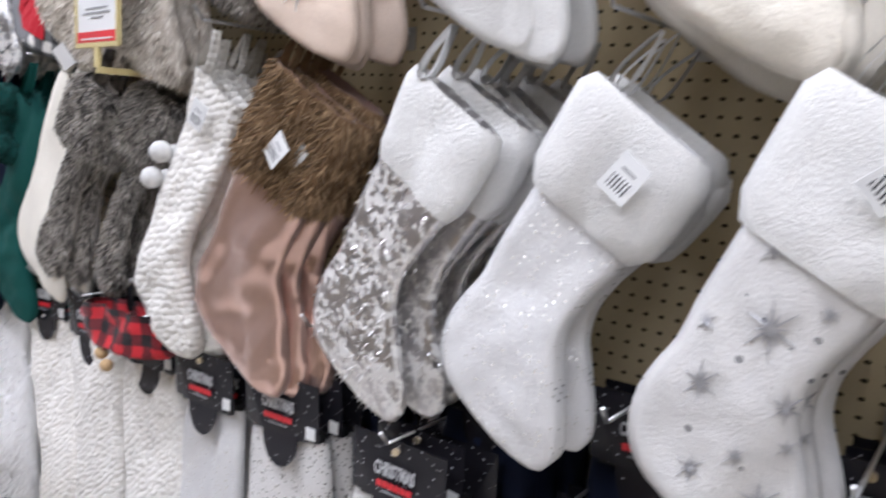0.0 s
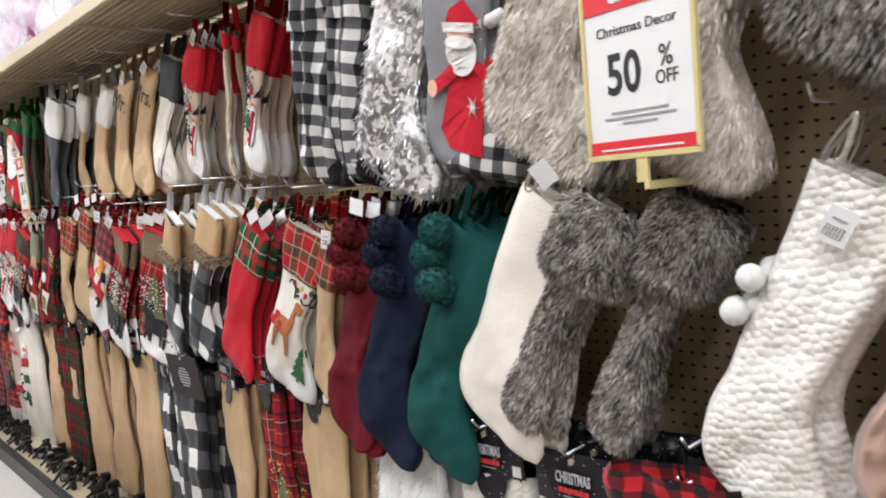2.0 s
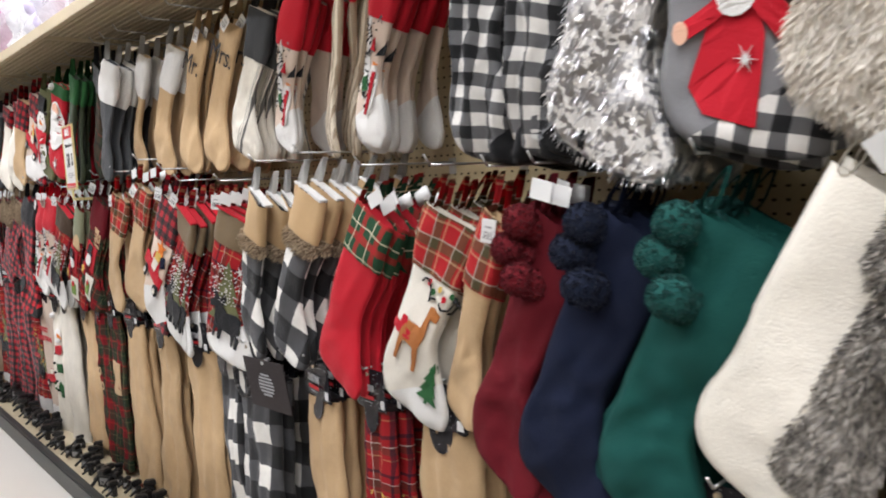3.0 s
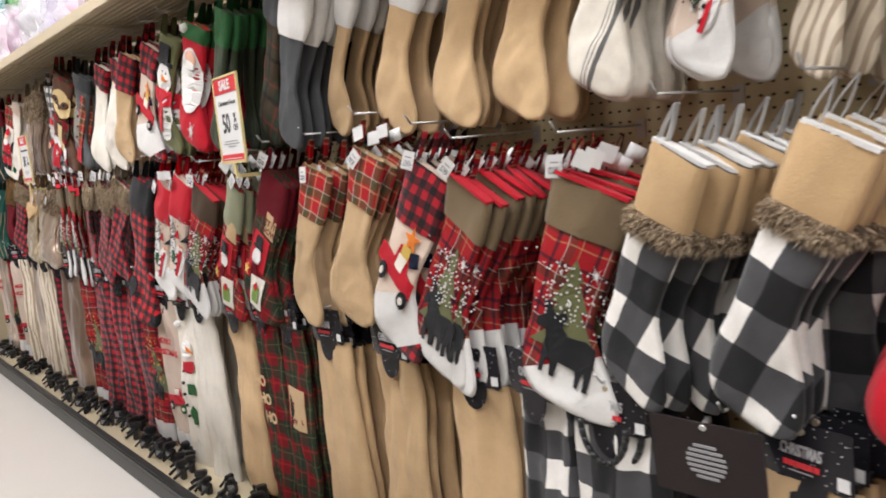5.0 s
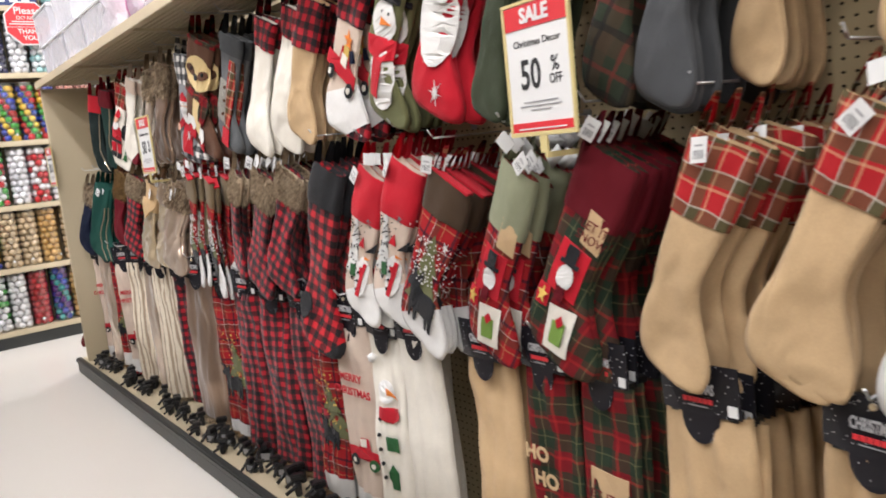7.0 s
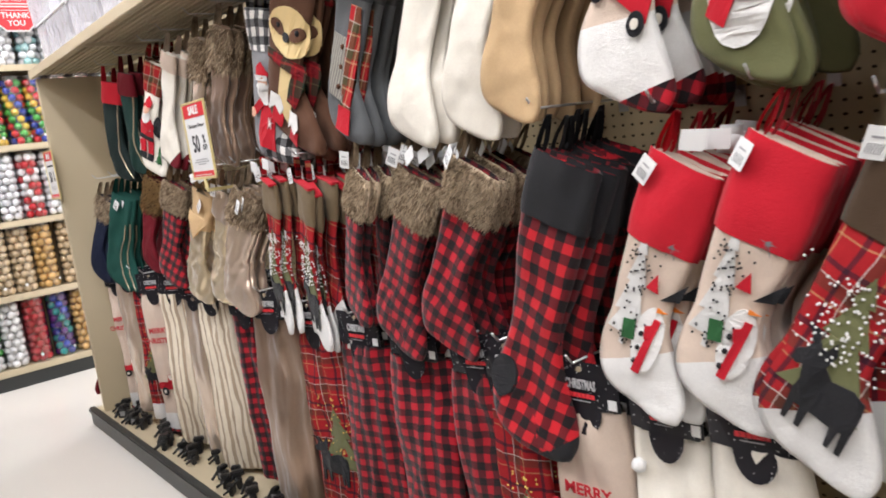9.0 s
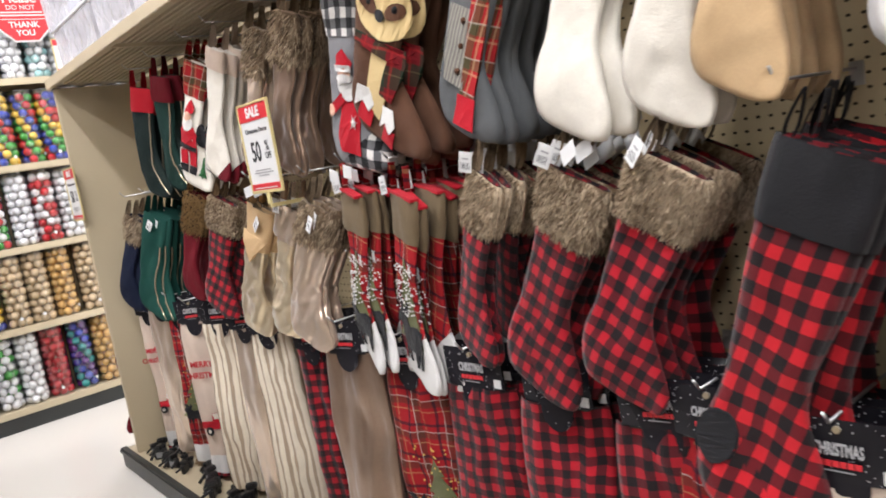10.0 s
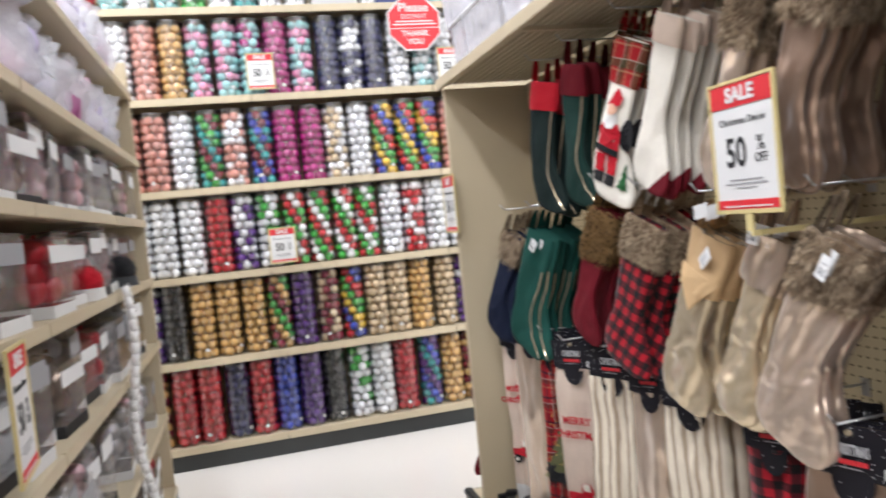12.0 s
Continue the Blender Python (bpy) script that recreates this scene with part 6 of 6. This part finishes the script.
def ornament_tube(colors, spiral, h=0.5):
    key = (colors, spiral)
    if key in TUBES:
        return copy_thing(TUBES[key], Matrix())
    t = new("ornament_tube")
    r, ringr, per = 0.029, 0.05, 5
    names = list(dict.fromkeys(colors))
    bm = bmesh.new()
    rg = random.Random(hash(str(key)) % 1 + len(str(key)))
    layers = int(h / 0.0545)
    for i in range(layers):
        for j in range(per):
            a = 2 * math.pi * (j + 0.5 * (i % 2)) / per
            k = (j + (i + (i % 2)) // 2 * (1 if spiral else 0)) % len(colors) if spiral else (0 if len(colors) == 1 else rg.randrange(len(colors)))
            res = bmesh.ops.create_icosphere(bm, subdivisions=2, radius=r, matrix=Matrix.Translation((ringr * math.cos(a), ringr * math.sin(a), 0.032 + i * 0.0535)))
            idx = names.index(colors[k])
            for f in set(f for v in res["verts"] for f in v.link_faces):
                f.material_index = idx
    part("baubles", bm, [B[c] for c in names], t, smooth=True)
    bm = bmesh.new()
    bmesh.ops.create_cone(bm, cap_ends=False, segments=20, radius1=0.081, radius2=0.081, depth=h, matrix=Matrix.Translation((0, 0, h / 2 + 0.002)))
    sleeve = part("sleeve", bm, CLEAR, t, "clear plastic sleeve", smooth=True)
    bm = bmesh.new()
    bmesh.ops.create_cone(bm, cap_ends=True, segments=20, radius1=0.0815, radius2=0.0815, depth=0.008, matrix=Matrix.Translation((0, 0, h + 0.004)))
    part("lid", bm, CLEAR_MILKY, t)
    bm = bmesh.new()
    a0 = -math.pi / 2 + 0.3
    bmesh.ops.create_cone(bm, cap_ends=True, segments=10, radius1=0.012, radius2=0.012, depth=0.002, matrix=Matrix.Translation((0.082 * math.cos(a0), 0.082 * math.sin(a0), 0.06)) @ pose(0, 0, 0, 90, 0, 17))
    part("sticker", bm, PAPER, t)
    tagged(t, "clear tube of shiny " + " and ".join(names[:3]) + " ball ornaments", "ornament tube", "ornament tubes")
    TUBES[key] = t
    return t


ROWS_OF_TUBES = [
    (0.15, "red red navy red blue purple black silver+green white red teal+blue+purple gold maroon+gold".split()),
    (0.70, "black gold gold gold maroon+gold+green purple maroon+champagne blue+yellow+green+red champagne champagne gold champagne purple+silver".split()),
    (1.245, "white white red purple+silver silver+green green+red+white white+green+red green+white+red red+green+white silver white+red white".split()),
    (1.80, "rose silver teal+green+maroon silver+rose teal+blue+maroon magenta magenta silver+champagne silver yellow+green+red+blue green+yellow+blue+red blue+green+yellow+red rose".split()),
    (2.38, "rose gold aqua+pink pink+aqua aqua+magenta magenta aqua+pink navy silver+navy navy silver aqua+silver white+silver".split()),
    (2.95, "silver aqua green white teal silver white aqua green silver white red aqua".split()),
]
rng = random.Random(21)
for z, row in ROWS_OF_TUBES:
    for k in range(-4, 18):
        c = row[k % len(row)]
        cols = tuple(c.split("+"))
        t = ornament_tube(cols, len(cols) > 2)
        t.matrix_basis = pose(-0.79 + 0.165 * k + rng.uniform(-.008, .008), WY + 0.1 + rng.uniform(0, .015), z, 0, 0, rng.uniform(-40, 40))

for sx, sz, k in ((-0.085, 2.41, 0.85), (-0.065, 1.27, 0.85), (1.2, 2.4, 0.85)):
    sale_sign(0, 0, stem=False, w=0.205 * k, h=0.275 * k).matrix_basis = pose(sx, WY - 0.015, sz, 0, 0, 90)

# red octagon notice
notice = new("notice_sign")
bm = bmesh.new()
pts = [(0.2 * math.cos(math.pi / 8 + k * math.pi / 4), 0.2 * math.sin(math.pi / 8 + k * math.pi / 4)) for k in range(8)]
f = bm.faces.new([bm.verts.new((0, -u, v)) for u, v in pts])
r = bmesh.ops.extrude_face_region(bm, geom=[f])
bmesh.ops.translate(bm, vec=(0.004, 0, 0), verts=[g for g in r["geom"] if isinstance(g, bmesh.types.BMVert)])
part("border", bm, PAPER, notice)
bm = bmesh.new()
f = bm.faces.new([bm.verts.new((-0.002, -u * .94, v * .94)) for u, v in pts])
part("red_face", bm, RED_INK, notice)
words("lettering", "Please", 0.085, PAPER, notice, (-0.004, 0, 0.105), bold=0.001)
words("lettering", "DO NOT", 0.045, PAPER, notice, (-0.004, 0, 0.045))
words("lettering", "THANK", 0.055, PAPER, notice, (-0.004, 0, -0.07), bold=0.001)
words("lettering", "YOU", 0.055, PAPER, notice, (-0.004, 0, -0.125), bold=0.001)
bm = bmesh.new()
for k, w in enumerate((0.26, 0.3)):
    box(bm, -0.0035, -0.002, -w / 2, w / 2, 0.01 - k * 0.02, 0.018 - k * 0.02)
box(bm, -0.0035, -0.002, -0.18, 0.18, -0.034, -0.03)
part("small_print", bm, PAPER, notice)
notice.matrix_basis = pose(0.97, WY - 0.03, 2.8, 0, 0, 90)
tagged(notice, "red octagon notice with white lettering on the shelving", "notice sign")

# boxes on the upper end-wall shelf
for k, (x, w, h, m) in enumerate(((0.9, 0.34, 0.16, NAVY), (1.35, 0.3, 0.2, PAPER), (0.45, 0.3, 0.18, PAPER))):
    t = new("carton")
    bm = bmesh.new()
    box(bm, -w / 2, w / 2, 0, 0.26, 0, h, 0.003)
    part("box", bm, plain("carton_board_%s" % "abc"[k], ((0.03, 0.05, 0.16), (0.6, 0.6, 0.6), (0.5, 0.5, 0.5))[k], 0.5), t)
    bm = bmesh.new()
    for q in range(3):
        box(bm, -w * .4 + q * w * .28, -w * .4 + q * w * .28 + 0.06, -0.002, 0, h * .2, h * .5)
    part("label", bm, PAPER, t)
    t.matrix_basis = pose(x, WY + 0.02, 2.955)
    tagged(t, "printed cardboard carton on the upper shelf", "carton")

# ---- gondola across the aisle ----
LX, LY0, LY1 = -0.8, -1.6, 10.3
left = new("opposite_shelving")
box_part("base", (-1.35, LX, LY0, LY1, 0, 0.14), BUMPER, left)
box_part("back_panel", (-1.4, -1.35, LY0, LY1, 0, 2.5), PEGBOARD, left)
box_part("end_panel", (-1.35, LX - 0.01, LY1, LY1 + 0.03, 0, 2.45), SHELF_PAINT, left, bevel=0.003)
LEFT_SHELVES = (0.16, 0.56, 0.95, 1.29, 1.6, 1.92, 2.27)
for z in LEFT_SHELVES:
    bm = bmesh.new()
    box(bm, -1.35, LX - 0.012, LY0, LY1 - 0.002, z - 0.02, z)
    part("shelf_board", bm, SHELF_PAINT, left)
    for yy in np.arange(LY0, LY1 - 0.1, 1.22):
        box_part("price_rail", (LX - 0.012, LX + 0.004, yy, min(yy + 1.215, LY1 - 0.002), z - 0.03, z + 0.008), SHELF_PAINT, left, bevel=0.002)
tagged(left, "almond store shelving packed with boxed ornaments", "shelving")

PACK = [plain("silver_foil", (0.75, 0.75, 0.77), 0.25, 0.6), plain("smoky_ornaments", (0.5, 0.47, 0.47), 0.25, 0.5), plain("blush_ornaments", (0.72, 0.45, 0.47), 0.35, 0.2), plain("bronze_ornaments", (0.34, 0.26, 0.2), 0.25, 0.7), plain("white_ornaments", (0.7, 0.7, 0.7), 0.4), plain("red_ornaments", (0.45, 0.02, 0.03), 0.4)]
PACKS = []
for k in range(8):
    p = new("ornament_box")
    w, h, d = (0.15, 0.17, 0.14, 0.2, 0.16, 0.18, 0.13, 0.17)[k], (0.24, 0.2, 0.22, 0.18, 0.25, 0.2, 0.23, 0.21)[k], 0.14
    box_part("tray", (-d, 0, -w / 2, w / 2, 0, 0.03), (INK, PAPER, PAPER)[k % 3], p)
    bm = bmesh.new()
    r = random.Random(k)
    for a in range(2):
        for b in range(3):
            rr = w / 4.6
            bmesh.ops.create_icosphere(bm, subdivisions=2, radius=rr, matrix=Matrix.Translation((-d / 2 + r.uniform(-.02, .02), (a - .5) * w * .46, 0.03 + rr + b * (h - 0.05) / 3.2)))
            rod(bm, (-d / 2, (a - .5) * w * .46, 0.03 + rr * 2 + b * (h - 0.05) / 3.2), (-d / 2, (a - .5) * w * .46, 0.04 + rr * 2 + b * (h - 0.05) / 3.2), 0.006, 6)
    part("ornaments", bm, PACK[k % 6], p, smooth=True)
    box_part("window_cover", (-d, 0.0, -w / 2, w / 2, 0.031, h), CLEAR, p, "clear plastic cover")
    bm = bmesh.new()
    box(bm, 0.001, 0.003, -w * .46, w * .46, h * 0.68, h * 0.9)
    part("label", bm, (PAPER, GREY_INK, PAPER)[k % 3], p)
    tagged(p, "clear plastic box of " + ("silver", "smoky", "blush", "bronze", "white", "red")[k % 6] + " ornaments", "ornament box", "ornament boxes")
    p.matrix_basis = pose(LX - 0.03, 7.2 + 0.2 * k, 0.16)
    p.scale = (1.15, 1.15, 1.15)
    PACKS.append(p)
rng = random.Random(4)
for zi, z in enumerate(LEFT_SHELVES):
    y = 8.85 if zi == 0 else 5.6
    if zi >= 5:
        for q, yy in enumerate(np.arange(6.4, 10.1, 0.27)):
            wrapped_bag(yy, 0.26, 0.28, q + zi, LX - 0.02, z + 0.002, 180, "opposite shelf")
        continue
    while y < LY1 - 0.12:
        k = rng.randrange(8)
        if rng.random() < 0.92:
            copy_thing(PACKS[k], pose(LX - rng.uniform(0.02, 0.07), y, z + 0.001, 0, 0, rng.uniform(-5, 5)))
        y += 0.205

# sale card, plush ball, hats and a hanging white garland at the end of that shelf
sale_sign(7.76, 1.02, x=LX + 0.03, yaw=186, stem=False)
g = new("garland")
bm = bmesh.new()
prev = None
for i in range(26):
    f = i / 25
    p = (LX + 0.03 + 0.02 * math.sin(f * 9), 9.2 - 0.05 * math.sin(f * 5), 1.32 - 1.1 * f)
    if prev:
        rod(bm, prev, p, 0.016, 8)
    prev = p
fuzz(bm, 1400, 0.014, 0.0014, 3, 0.3, False)
part("strand", bm, FUR_WHITE, g)
tagged(g, "white fluffy garland hanging from a shelf", "garland")
for k, (y, z, m, r0) in enumerate(((9.5, 1.13, GREY, 0.075), (9.0, 1.36, RED, 0.06), (9.75, 1.37, BLACK, 0.07))):
    h = new("knit_hat" if k else "plush_ball")
    bm = bmesh.new()
    bmesh.ops.create_icosphere(bm, subdivisions=3, radius=r0, matrix=Matrix.Diagonal((1, 1, 0.95, 1)))
    fuzz(bm, 500, 0.012, 0.0014, k, 0.1, False)
    part("ball", bm, m, h, smooth=True)
    if k:
        bm = bmesh.new()
        bmesh.ops.create_cone(bm, cap_ends=True, segments=18, radius1=r0 * 1.12, radius2=r0 * 1.05, depth=0.045, matrix=Matrix.Translation((0, 0, -r0 * .75)))
        part("brim", bm, (WHITE, DARK_GREY)[k - 1], h)
    else:
        loop_part(h, GREY, 0.05, 0.003, (0, 0, r0))
    h.matrix_basis = pose(LX - 0.07, y, z)
    tagged(h, ("grey plush ball ornament on a shelf", "red knit hat with white brim", "black knit hat with dark brim")[k], ("ornament", "hat", "hat")[k])
